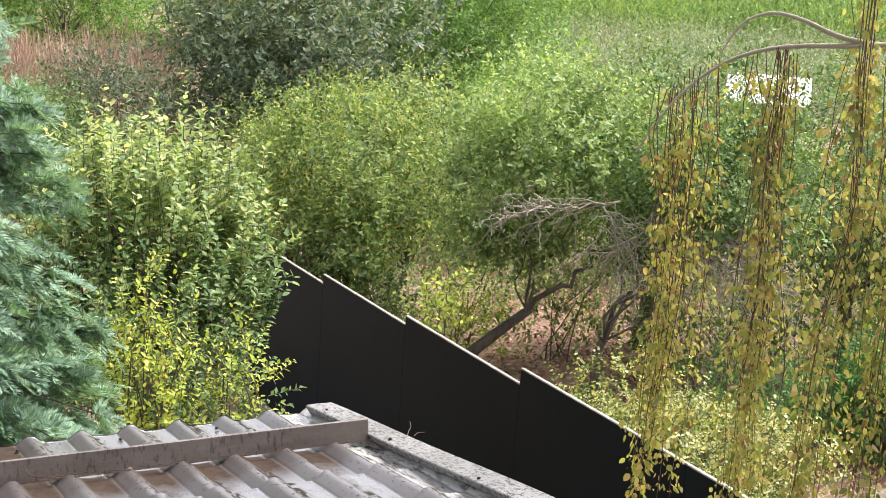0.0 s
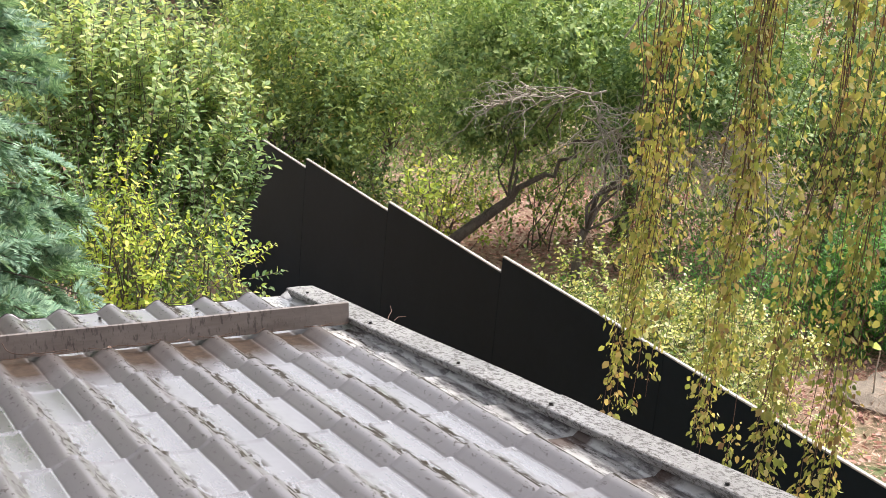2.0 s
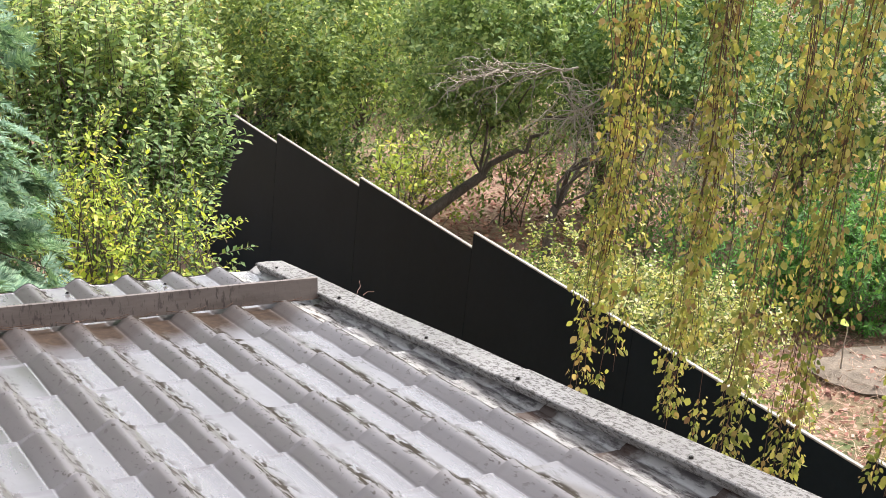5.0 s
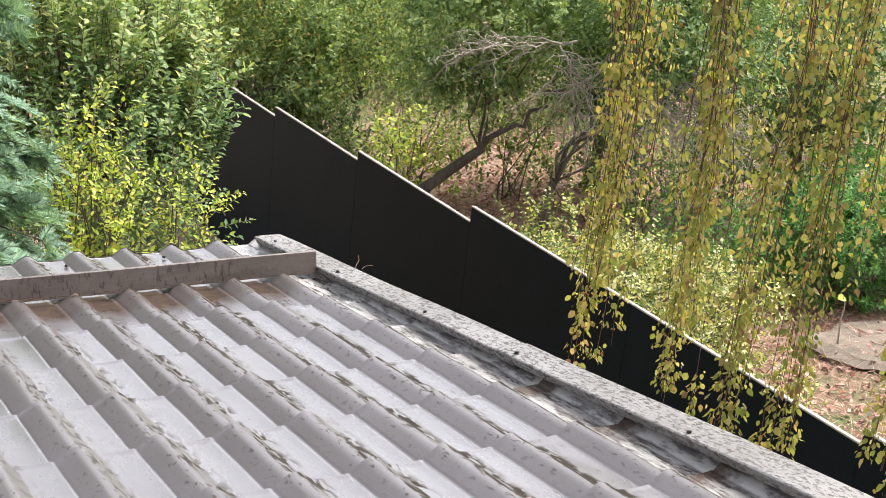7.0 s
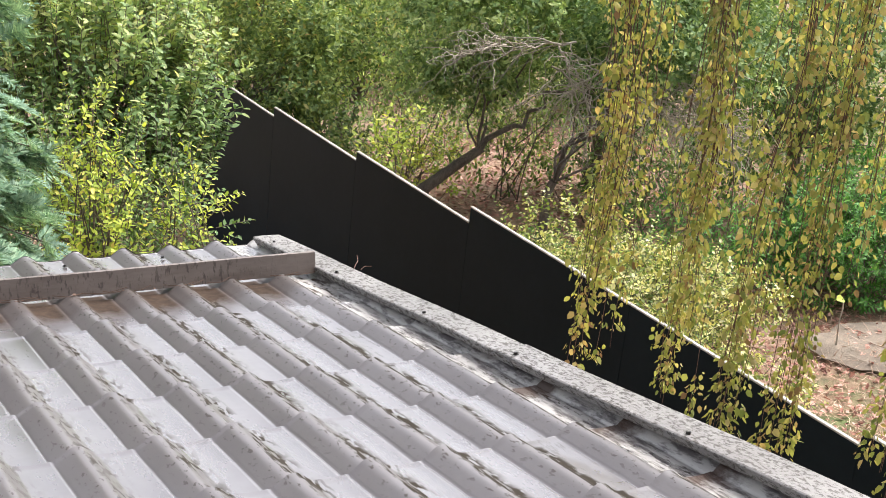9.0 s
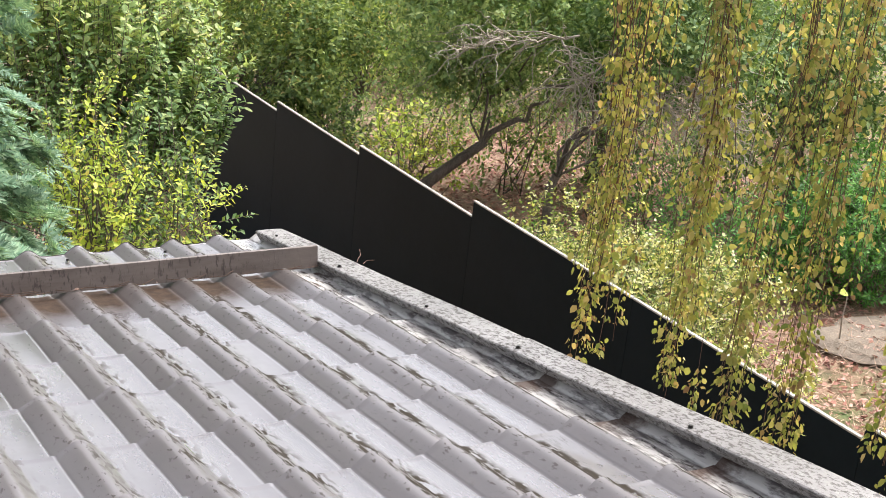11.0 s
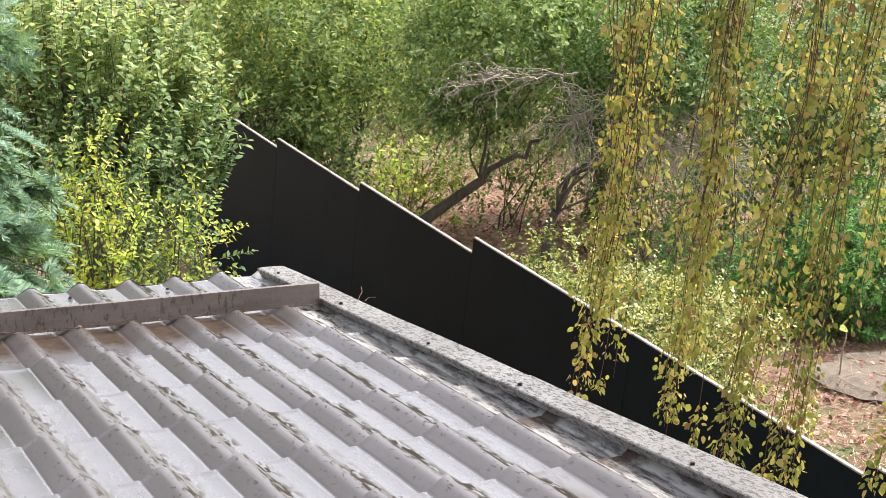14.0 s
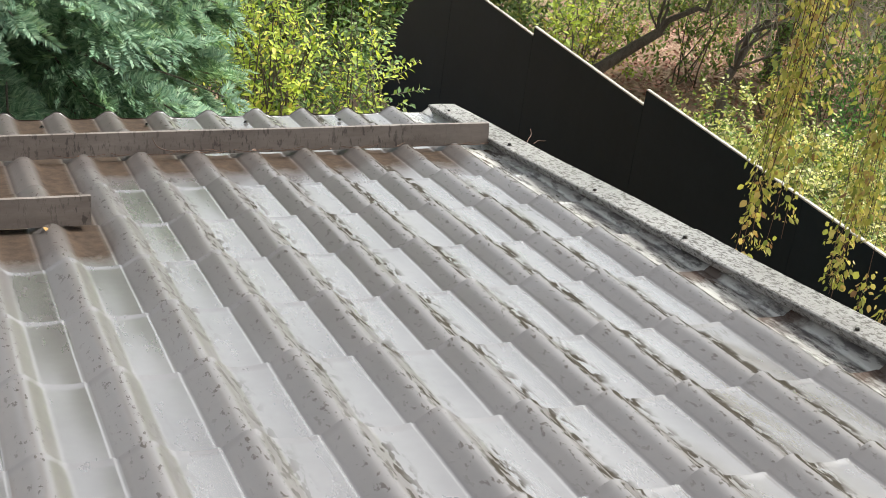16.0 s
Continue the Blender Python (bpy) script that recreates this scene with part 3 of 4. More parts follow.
def snow_guard(x0, x1, v, height, label):
    """An angle bar on the crests: an upright face with a small returned lip, and a foot running downhill, screwed down."""
    e = thing("snow_guard", (0, 0, 3.0), label, "snow guard", "snow guards on the roof")
    e.matrix_world = ROOF
    part("upright_face", guard_strip([(v, -0.013), (v + 0.002, height), (v + 0.010, height + 0.003), (v + 0.012, height - 0.001), (v + 0.0045, height - 0.004), (v + 0.0035, -0.013)], x0, x1), M_BAR, e)
    foot = part("foot_flange", guard_strip([(v + 0.004, 0.001), (v + 0.004, 0.004), (v + 0.06, 0.004), (v + 0.06, 0.001)], x0, x1), M_BAR, e)
    for x in np.arange(math.ceil(x0 / PITCH + 0.2) * PITCH, x1 - 0.03, PITCH * 2):
        s = new("screw", SCREW)
        s.parent = foot
        s.location = (x - 0.006, v + 0.035, 0.0045)
    return e


snow_guard(-4.4, 0.492, 2.454, 0.064, "brown painted steel snow guard bar near the eave")
snow_guard(-4.4, -1.0, 1.715, 0.066, "short brown steel snow guard bar higher up the roof")


# walls under the roof and the house behind the camera
def wall(name, lo, hi, label):
    bm = box(bmesh.new(), lo, hi, 0.01)
    ob = part(name, bm, M_PLASTER, None, label)
    tagged(ob, category="wall", kind="structure")


wall("wall_north", (-4.4, 2.55, -1.2), (0.40, 2.75, 2.42), "pale rendered wall under the eave")
wall("wall_east", (0.20, -2.6, -1.2), (0.40, 2.55, 2.42), "pale rendered wall under the verge")
# south wall is out of view, its height set to dim the near roof
wall("wall_south", (-7.0, -2.9, -1.2), (3.5, -2.6, 9.5), "pale rendered house wall out of view, made tall to block sky light")

# ---- the black fence ----
FX = 3.93


def build_fence():
    e = thing("fence", (FX, 6.8, gz(FX, 6.8)), "black solid panel fence stepping down the slope, pale top edge", "fence", kind="structure")
    org = Vector(e.location)
    spans = [(14.6, 12.6, 0.775), (12.6, 10.70, 0.862), (10.70, 8.80, 0.958), (8.80, 6.80, 1.042), (6.80, 4.74, 1.171), (4.74, 2.70, 1.171), (2.70, 0.70, 1.255), (0.70, -1.3, 1.33)]
    for y1, y0, top in spans:
        bm = box(bmesh.new(), (FX, y0 + 0.0005, top - 2.05), (FX + 0.022, y1 - 0.0005, top - 0.008), 0.002)
        bmesh.ops.translate(bm, vec=-org, verts=bm.verts)
        p = part("panel", bm, M_FENCE, e)
        bm = box(bmesh.new(), (FX - 0.004, y0 + 0.003, top - 0.008), (FX + 0.026, y1 - 0.003, top + 0.003), 0.002)
        bmesh.ops.translate(bm, vec=-org, verts=bm.verts)
        part("cap", bm, M_CAP, p, "pale top edge strip")
        bm = box(bmesh.new(), (FX + 0.03, y1 - 0.03, top - 2.2), (FX + 0.09, y1 + 0.03, top - 0.05), 0.004)
        bmesh.ops.translate(bm, vec=-org, verts=bm.verts)
        part("post", bm, M_FENCE, e)


build_fence()

# ---- fir beside the eave ----
def build_fir(ax, ay):
    base = np.array([ax, ay, gz(ax, ay)])
    e = thing("fir_tree", base, "blue-green fir tree with long soft needles", "conifer")
    apex = 5.25
    path = bent(base - (0, 0, 0.1), (ax, ay, apex), 9, 0.003)
    v, f = tubes(path, np.linspace(0.13, 0.015, 9)[None], 10)
    put("trunk", mesh_from("trunk", v - base, f), M_BARK, e, "", True)
    P0, P1 = [], []
    for z in np.arange(0.2, apex - 0.1, 0.135):
        R = min(0.165 * (10.1 - z), 0.62 * (apex - z))
        for k in range(14):
            a = k * 0.449 + z * 5.3 + rng.normal() * 0.2
            r = R * rng.uniform(0.80, 1.03)
            P0.append((ax, ay, z + 0.12 * r))
            P1.append((ax + r * math.cos(a), ay + r * math.sin(a), z - r * rng.uniform(0.0, 0.32)))
    P0, P1 = np.array(P0), np.array(P1)
    path = bent(P0, P1, 6, 0.02, -0.03)
    v, f = tubes(path, np.linspace(0.011, 0.003, 6)[None].repeat(len(P0), 0), 4)
    put("bough", mesh_from("bough", v - base, f), M_BARK, e, "", False, "stuff")
    # each bough carries side twigs, and each twig a small fan of three to five shoots
    B, D, L = [], [], []
    for q0, q1 in zip(P0, P1):
        d = (q1 - q0)
        ln = np.linalg.norm(d)
        d = d / ln
        s = unit(np.cross(d, (0, 0, 1.0)))
        for t in np.arange(0.30, 1.04, 0.13 / ln):
            for sg in (-1, 1):
                o = q0 + d * ln * min(t, 1.0) + (0, 0, -0.03 * 4 * t * (1 - t) * ln)
                w = unit(d * 0.6 + s * sg * rng.uniform(0.4, 1.0) + np.array([0, 0, rng.uniform(-0.8, 0.35)]))
                reach = rng.uniform(0.04, 0.20) * (1.2 - 0.6 * t)
                tip = o + w * reach
                ws = unit(np.cross(w, unit(d * rng.uniform(0.2, 1.1) + rng.normal(size=3) * 0.35 + np.array([0, 0, 1.0]))))
                for spread in (-0.85, -0.45, 0.0, 0.45, 0.85)[:: 1 if rng.uniform() < 0.6 else 2]:
                    B.append(tip - w * 0.10 * abs(spread))
                    D.append(w + ws * spread + np.array([0, 0, rng.uniform(-0.1, 0.22)]))
                    L.append(rng.uniform(0.085, 0.15))
                B.append(o), D.append(w), L.append(reach)
    B, D, L = np.array(B), np.array(D), np.array(L)
    seen = (B[:, 2] > 1.6) & (B[:, 2] < 4.4) & ((B[:, 1] < ay + 0.2) & (B[:, 0] > ax - 1.0))
    # soft needles in two ranks along each shoot, standing out and curving upward like a comb
    b, d, ln = B[seen], unit(D[seen]), L[seen]
    ref = unit(rng.normal(size=d.shape) * 0.4 + unit((b - base) * (1, 1, 0)) * 0.7 + np.array([0, 0, 0.8]))
    side = unit(np.cross(d, ref))
    top = np.cross(side, d)
    m = 30
    k = np.tile(np.arange(m), len(b))
    b, d, side, top, ln = (np.repeat(q, m, 0) for q in (b, d, side, top, ln))
    sg = np.where(k % 2, 1.0, -1.0)[:, None]
    t = ((k // 2 + 0.5) / (m / 2))[:, None]
    way = side * sg * (1.0 - 0.45 * t) + d * (0.30 + 0.55 * t) + top * rng.uniform(0.15, 0.5, (len(b), 1)) + rng.normal(size=b.shape) * 0.04
    p = b + d * ln[:, None] * t
    size = rng.uniform(0.042, 0.060, len(b)) * (1.0 - 0.30 * t[:, 0])
    v, f = leaves(p, unit(way), top + rng.normal(size=b.shape) * 0.2, size, 0.0088)
    put("needle", mesh_from("needle", v - base, f), L_FIR, e, "", False, "stuff")
    v, f = shoot_leaves(B[~seen], D[~seen], L[~seen], 14, 0.05, 0.22, 50)
    put("inner_needle", mesh_from("inner_needle", v - base, f), L_FIR, e, "", False, "stuff")


rng = np.random.default_rng(21)
build_fir(-1.15, 4.75)


# ---- young apple tree with upright shoots, before the fence ----
def build_upright_apple():
    base = np.array([1.35, 8.1, gz(1.35, 8.1)])
    e = thing("apple_tree", base, "young apple tree with upright shoots of fresh yellow-green leaves", "tree")
    n = 900
    c = np.array([1.28, 8.1, 1.5])
    d = unit(rng.normal(size=(n * 3, 3)))
    d = d[d[:, 2] > -0.75][:n]
    r = rng.uniform(0.25, 1, n) ** 0.5
    b0 = c + d * r[:, None] * np.array([0.98, 0.9, 1.15])
    way = np.stack([d[:, 0] * 0.25, d[:, 1] * 0.25, np.ones(n)], 1) + rng.normal(size=(n, 3)) * 0.14
    ln = rng.uniform(0.28, 0.62, n)
    # a few taller leaders above the rest
    lead = np.array([(1.52, 7.9, 2.7, 0.62), (1.38, 8.0, 2.55, 0.5), (1.2, 7.95, 2.5, 0.5), (1.75, 7.9, 2.45, 0.6), (0.75, 8.0, 2.35, 0.55), (2.05, 7.75, 2.0, 0.72), (2.14, 7.7, 1.95, 0.6), (1.95, 7.75, 2.1, 0.5),
                     (0.95, 8.1, 2.4, 0.5), (2.1, 7.65, 1.95, 0.34), (1.62, 7.9, 2.6, 0.45)])
    b0 = np.vstack([b0, lead[:, :3]])
    way = np.vstack([way, np.tile((0.05, 0, 1.0), (len(lead), 1)) + rng.normal(size=(len(lead), 3)) * 0.08])
    way[-2] = (0.8, -0.1, 0.5)
    ln = np.concatenate([ln, lead[:, 3]])
    v, f = tubes(np.stack([b0, b0 + unit(way) * ln[:, None]], 1), np.tile((0.0035, 0.0015), (len(b0), 1)), 4)
    V, F, o = [v], [f], len(v)
    path = bent(base - (0, 0, 0.1), c - (0, 0, 0.6), 6, 0.02)
    v, f = tubes(path, np.linspace(0.06, 0.045, 6)[None], 8)
    V.append(v), F.append(f + o)
    o += len(v)
    pick = b0[rng.permutation(len(b0))[:120]]
    v, f = tubes(bent(np.tile(c - (0, 0, 0.6), (120, 1)), pick, 5, 0.03), np.tile(np.linspace(0.022, 0.005, 5), (120, 1)), 5)
    V.append(v), F.append(f + o)
    put("trunk", mesh_from("trunk", np.vstack(V) - base, np.vstack(F)), M_BARK, e)
    # old picks the low shoots; darker leaves there paint in the crown's shade
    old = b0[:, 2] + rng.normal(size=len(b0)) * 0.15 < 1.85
    v, f = shoot_leaves(b0[~old], way[~old], ln[~old], 24, 0.08, 0.62, 58, shape=OVAL, tri=OVAL_F)
    put("crown", mesh_from("crown", v - base, f), L_APPLE, e, "fresh leaves on this year's shoots")
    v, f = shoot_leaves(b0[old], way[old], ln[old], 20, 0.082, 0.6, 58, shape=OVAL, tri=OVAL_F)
    put("lower_crown", mesh_from("lower_crown", v - base, f), L_DEEP, e, "lower leaves, coloured darker for the shade low in the crown")


rng = np.random.default_rng(22)
build_upright_apple()
rng = np.random.default_rng(23)


def build_shrub(name, base, centre, radii, n, ln, per, leaf, mat, label, category="shrub", stems=14, upright=0.8, ratio=0.55, shape=BLADE, tri=BLADE_F, group="", floor=-0.6):
    """A many-stemmed shrub: stems from the ground, thin shoots, leaves along them."""
    base, centre = np.array(base, float), np.array(centre, float)
    e = thing(name, base, label, category, group)
    b0 = clump_points(n, centre, radii, 0.25, 0.2, floor)
    n = len(b0)
    way = unit(b0 - centre) * 0.5 + rand_dirs(n, upright)
    L = ln * rng.uniform(0.6, 1.3, n)
    pick = b0[rng.permutation(n)[:stems]]
    v, f = tubes(bent(np.tile(base - (0, 0, 0.05), (len(pick), 1)) + rng.normal(size=(len(pick), 3)) * (0.1, 0.1, 0), pick, 5, 0.04), np.tile(np.linspace(0.012, 0.004, 5), (len(pick), 1)), 5)
    v2, f2 = tubes(np.stack([b0, b0 + unit(way) * L[:, None]], 1), np.tile((0.004, 0.002), (n, 1)), 3)
    put("stem", mesh_from("stem", np.vstack([v, v2]) - base, np.vstack([f, f2 + len(v)])), M_BARK, e, "", False, "stuff")
    v, f = shoot_leaves(b0, way, L, per, leaf, ratio, 58, shape=shape, tri=tri)
    put("foliage", mesh_from("foliage", v - base, f), mat, e)
    return e


build_shrub("yellowing_shrub", (0.95, 6.0, gz(0.95, 6.0)), (0.72, 6.0, 1.45), (0.27, 0.35, 0.74), 125, 0.34, 16, 0.050, L_YELLOW, "small shrub with bright yellow-green leaves on thin dark stems", stems=24, shape=OVAL, tri=OVAL_F)
build_shrub("yellowing_shrub", (1.42, 5.9, gz(1.42, 5.9)), (1.31, 5.9, 1.28), (0.22, 0.25, 0.6), 66, 0.28, 12, 0.046, L_YELLOW, "thin open shrub with yellow and reddish leaves before the fence", stems=16, shape=OVAL, tri=OVAL_F)
build_shrub("leafy_shrub", (-0.5, 6.7, gz(-0.5, 6.7)), (-0.5, 6.7, 0.9), (0.9, 0.5, 1.1), 330, 0.4, 14, 0.06, L_DEEP, "dark green shrub behind the fir", stems=20)
build_shrub("leafy_shrub", (1.25, 6.75, gz(1.25, 6.75)), (1.2, 6.75, 0.80), (0.55, 0.35, 0.95), 240, 0.4, 14, 0.06, L_DEEP, "low dark green shrub before the fence", stems=14)
build_shrub("leafy_shrub", (0.8, 6.9, gz(0.8, 6.9)), (0.55, 6.7, 0.95), (0.75, 0.5, 0.85), 330, 0.4, 14, 0.06, L_DEEP, "dark green shrub between the fir and the fence", stems=20)

# ---- orchard behind the fence ----
make_tree("plum_tree", (5.1, 13.9, gz(5.1, 13.9)), (5.45, 13.9, 1.35), (1.15, 1.2, 1.25), 0.09, 150, 15, 9, 0.085, L_PLUM, "bushy plum tree with dull green leaves in the orchard", group="orchard trees", stems=4, hollow=0.35)
make_tree("plum_tree", (4.75, 12.4, gz(4.75, 12.4)), (4.95, 12.3, 0.75), (0.5, 0.6, 0.75), 0.05, 55, 14, 8, 0.085, L_PLUM, "small plum tree close behind the black fence", group="orchard trees", stems=2, hollow=0.3)
make_tree("plum_tree", (6.9, 15.4, gz(6.9, 15.4)), (6.9, 15.4, 1.3), (1.0, 1.0, 1.3), 0.07, 100, 14, 9, 0.08, L_PLUM, "slender plum tree with brownish twigs in the orchard", group="orchard trees", stems=2, hollow=0.3)


def build_leaning_apple():
    base = np.array([5.75, 11.94, gz(5.75, 11.94) + 0.12])
    e = thing("leaning_apple_tree", base, "old apple tree with a leaning trunk and bare dead twigs", "tree", "orchard trees")
    fork = np.array([6.98, 11.44, 0.17])
    V, F, o = [], [], 0

    def add(v, f):
        nonlocal o
        V.append(v), F.append(f + o)
        o += len(v)
    add(*tubes(np.stack([np.linspace(base - (0.15, 0, 0.25), fork, 8) + np.array([0, 0, 0.05]) * np.sin(np.linspace(0, 3.14, 8))[:, None]])[0][None], np.linspace(0.095, 0.055, 8)[None], 12))
    c = clump_points(150, (7.3, 11.6, 2.05), (1.3, 1.1, 1.0), 0.35, 0.22, -0.5)
    low = clump_points(46, (7.1, 11.9, 1.05), (1.25, 0.5, 0.42), 0.1, 0.25, -1.0)
    ends = np.array([(7.02, 11.45, 1.35), (7.75, 10.95, 0.95), (7.5, 11.2, 1.5), (6.75, 11.6, 1.2)])
    add(*tubes(bent(np.tile(fork - (0.04, 0, 0.03), (len(ends), 1)), ends, 8, 0.06, 0.05), np.linspace(1.0, 0.3, 8)[None] * np.array([[0.022], [0.042], [0.02], [0.014]]), 7))
    put("trunk", mesh_from("trunk", np.vstack(V) - base, np.vstack(F)), M_BARK, e, "", True)
    c = np.vstack([c, low])
    cc = np.repeat(c, 16, 0) + rng.normal(size=(len(c) * 16, 3)) * 0.14
    v, f = shoot_leaves(cc, rand_dirs(len(cc), 0.35) + unit(cc - (7.35, 11.6, 1.9)) * 0.6, rng.uniform(0.18, 0.42, len(cc)), 8, 0.085, 0.5)
    put("crown", mesh_from("crown", v - base, f), L_LEAN, e)
    # dead branches, bleached, hanging out of the crown towards the fence
    side = np.array([0.84, -0.54, 0.0])
    centre = np.array([6.85, 9.45, 0.08])
    marks = ((-0.75, 1.70, -0.55, -0.15), (-0.45, 1.75, 0.3, -0.75), (-0.15, 1.8, -0.85, -0.20), (0.15, 1.65, 0.7, -0.45), (0.45, 1.8, 0.75, -0.55), (0.75, 1.6, 0.55, -0.75), (0.2, 1.35, 0.95, -0.3), (-0.1, 0.75, 1.25, 0.65), (-0.5, 1.5, 0.75, -0.65), (1.0, 1.7, 0.3, -0.9), (0.6, 1.75, -0.9, -0.5), (1.05, 1.65, 0.45, -0.55))
    roots = np.array([centre + side * m[0] + (0, 0, m[1]) + rng.normal(size=3) * (0.1, 0.1, 0) for m in marks])
    tips = np.array([r + side * m[2] + (-0.12, -0.3, m[3]) for r, m in zip(roots, marks)])
    for r0, t0 in zip(roots, tips):
        V, F, o = [], [], 0
        l1 = bent(r0, t0, 10, 0.028, 0.06)
        add(*tubes(l1, np.linspace(0.013, 0.006, 10)[None].repeat(len(l1), 0), 5))
        s = np.repeat(l1[:, 1:].reshape(-1, 3), 2, 0)
        t2 = s + unit(rand_dirs(len(s), -0.35) + 0.8 * unit(t0 - r0)) * rng.uniform(0.2, 0.65, (len(s), 1))
        l2 = bent(s, t2, 7, 0.03, 0.06)
        add(*tubes(l2, np.linspace(0.0075, 0.0036, 7)[None].repeat(len(l2), 0), 4))
        s = l2[:, 2::2].reshape(-1, 3)
        l3 = bent(s, s + unit(rand_dirs(len(s), -0.1) + 0.7 * unit(t0 - r0)) * rng.uniform(0.08, 0.35, (len(s), 1)), 4, 0.04)
        add(*tubes(l3, np.linspace(0.0042, 0.0024, 4)[None].repeat(len(l3), 0), 3))
        put("dead_branch", mesh_from("dead_branch", np.vstack(V) - base, np.vstack(F)), M_DEAD, e, "bleached bare dead branch")


rng = np.random.default_rng(24)
build_leaning_apple()
rng = np.random.default_rng(25)
make_tree("apple_tree", (6.59, 9.62, gz(6.59, 9.62)), (8.1, 9.6, 1.75), (1.15, 0.9, 0.95), 0.06, 110, 14, 8, 0.085, L_DEEP, "apple tree with a rough grey trunk in the orchard", group="orchard trees", hollow=0.4, floor=-0.3, limb=0.45, limbs=6, lean=(-1.1, 0, 0))
make_tree("apple_tree", (9.6, 12.6, gz(9.6, 12.6)), (9.6, 12.6, 1.6), (1.5, 1.3, 1.5), 0.1, 140, 14, 8, 0.095, L_DEEP, "spreading apple tree deeper in the orchard", group="orchard trees", hollow=0.4)
make_tree("apple_tree", (11.3, 10.6, gz(11.3, 10.6)), (11.3, 10.6, 1.5), (1.7, 1.5, 1.6), 0.1, 140, 14, 8, 0.1, L_DEEP, "dark apple tree beyond the clearing", group="orchard trees", hollow=0.4)

build_shrub("yellowing_shrub", (4.95, 9.8, gz(4.95, 9.8)), (4.8, 9.8, 0.6), (0.28, 0.3, 0.42), 32, 0.28, 9, 0.085, L_YELLOW, "yellowing broad-leaved shrub looking over the fence", stems=10, shape=OVAL, tri=OVAL_F)
build_shrub("variegated_shrub", (6.1, 6.6, gz(6.1, 6.6)), (5.75, 6.85, -0.1), (1.15, 1.45, 0.75), 1600, 0.26, 14, 0.048, L_IVY, "dense cream and green leafed shrub behind the fence", stems=40, upright=0.9, ratio=0.75, shape=OVAL, tri=OVAL_F, floor=-0.2)
build_shrub("green_herb_clump", (9.9, 7.9, gz(9.9, 7.9)), (10.1, 8.2, -0.2), (1.6, 1.0, 0.75), 1300, 0.32, 16, 0.085, L_HERB, "tall vivid green weeds beyond the clearing", stems=30, upright=1.2, ratio=0.35, floor=-0.9)
build_shrub("green_herb_clump", (7.6, 8.3, gz(7.6, 8.3)), (7.8, 8.4, -0.2), (0.8, 0.6, 0.6), 200, 0.35, 14, 0.07, L_HERB, "green weeds behind the variegated shrub", stems=20, upright=1.2, ratio=0.35, floor=-0.9)

# saplings and weeds along the fence and round the clearing
for x, y, h, r, mat, text in ((5.0, 11.2, 1.3, 0.5, L_PLUM, "low sapling close behind the fence"), (5.5, 12.6, 1.5, 0.6, L_DEEP, "leafy sapling behind the fence"), (4.85, 12.0, 1.2, 0.45, L_PLUM, "low sapling behind the fence"),
                              (8.3, 12.8, 1.7, 0.7, L_PLUM, "tangled sapling at the back of the clearing"), (7.6, 14.2, 2.0, 0.8, L_PLUM, "tangled sapling under the plum trees"), (8.7, 11.2, 1.5, 0.6, L_DEEP, "leafy sapling by the apple tree"),
                              (5.25, 8.6, 0.8, 0.35, L_HERB, "small green weed clump behind the fence"), (6.3, 9.0, 0.7, 0.3, L_HERB, "small green weed clump by the grey trunk"), (8.1, 9.7, 1.6, 0.6, L_DEEP, "leafy sapling under the apple tree"),
                              (9.4, 10.0, 1.8, 0.7, L_DEEP, "leafy sapling at the edge of the clearing"), (6.2, 14.3, 1.6, 0.6, L_DEEP, "leafy sapling under the plum trees"), (10.6, 9.2, 1.5, 0.7, L_HERB, "tall green weeds at the edge of the clearing"),
                              (7.0, 12.9, 1.1, 0.5, L_YELLOW, "pale green weeds behind the leaning trunk")):
    g = gz(x, y)
    build_shrub("sapling", (x, y, g), (x, y, g + h * 0.5), (r, r, h * 0.5), int(90 * r / 0.5), 0.3, 9, 0.075, mat, text, "shrub", stems=8, group="saplings")

# ---- far trees ----
rng = np.random.default_rng(28)


def far_tree(name, px, py, h, rx, mat, label, leaf=0.12, clumps=110, per=22, n=8, group="far trees", low=0.0):
    b = gz(px, py)
    make_tree(name, (px, py, b), (px, py, b + low + (h - low) * 0.55), (rx, rx, (h - low) * 0.5), 0.14, clumps, per, n, leaf, mat, label, group=group, shoot=0.6, hollow=0.35, spread=0.2)


far_tree("walnut_tree", 10.9, 28.3, 5.2, 2.9, L_DARK, "dark grey-green broadleaf tree at the back of the orchard", 0.19, 170, 18)
far_tree("locust_tree", 16.6, 31.5, 6.5, 3.0, L_LOCUST, "light feathery locust tree", 0.15, 180, 24, 9)
far_tree("locust_tree", 14.0, 37.5, 5.9, 3.4, L_LOCUST, "light green locust tree in the back row", 0.16, 150, 22, 9)
far_tree("locust_tree", 9.0, 45.0, 5.8, 3.6, L_LOCUST, "tall locust tree in the back row", 0.13, 150, 24, 9)
far_tree("locust_tree", 4.5, 47.0, 5.8, 3.8, L_LOCUST, "tall locust tree in the back row", 0.13, 150, 24, 9)
far_tree("bush", 5.9, 27.3, 2.6, 1.5, L_DARK, "low dark bush by the dry reeds", 0.11, 70, 20)
far_tree("bush", 3.2, 24.5, 2.2, 1.6, L_DEEP, "low green bush behind the apple tree", 0.11, 70, 20)
far_tree("bush", 8.0, 21.5, 2.2, 1.5, L_PLUM, "tangled bush behind the plum tree", 0.09, 80, 20)
far_tree("bush", 10.3, 19.5, 2.3, 1.6, L_PLUM, "tangled bush behind the apple tree", 0.09, 80, 20)
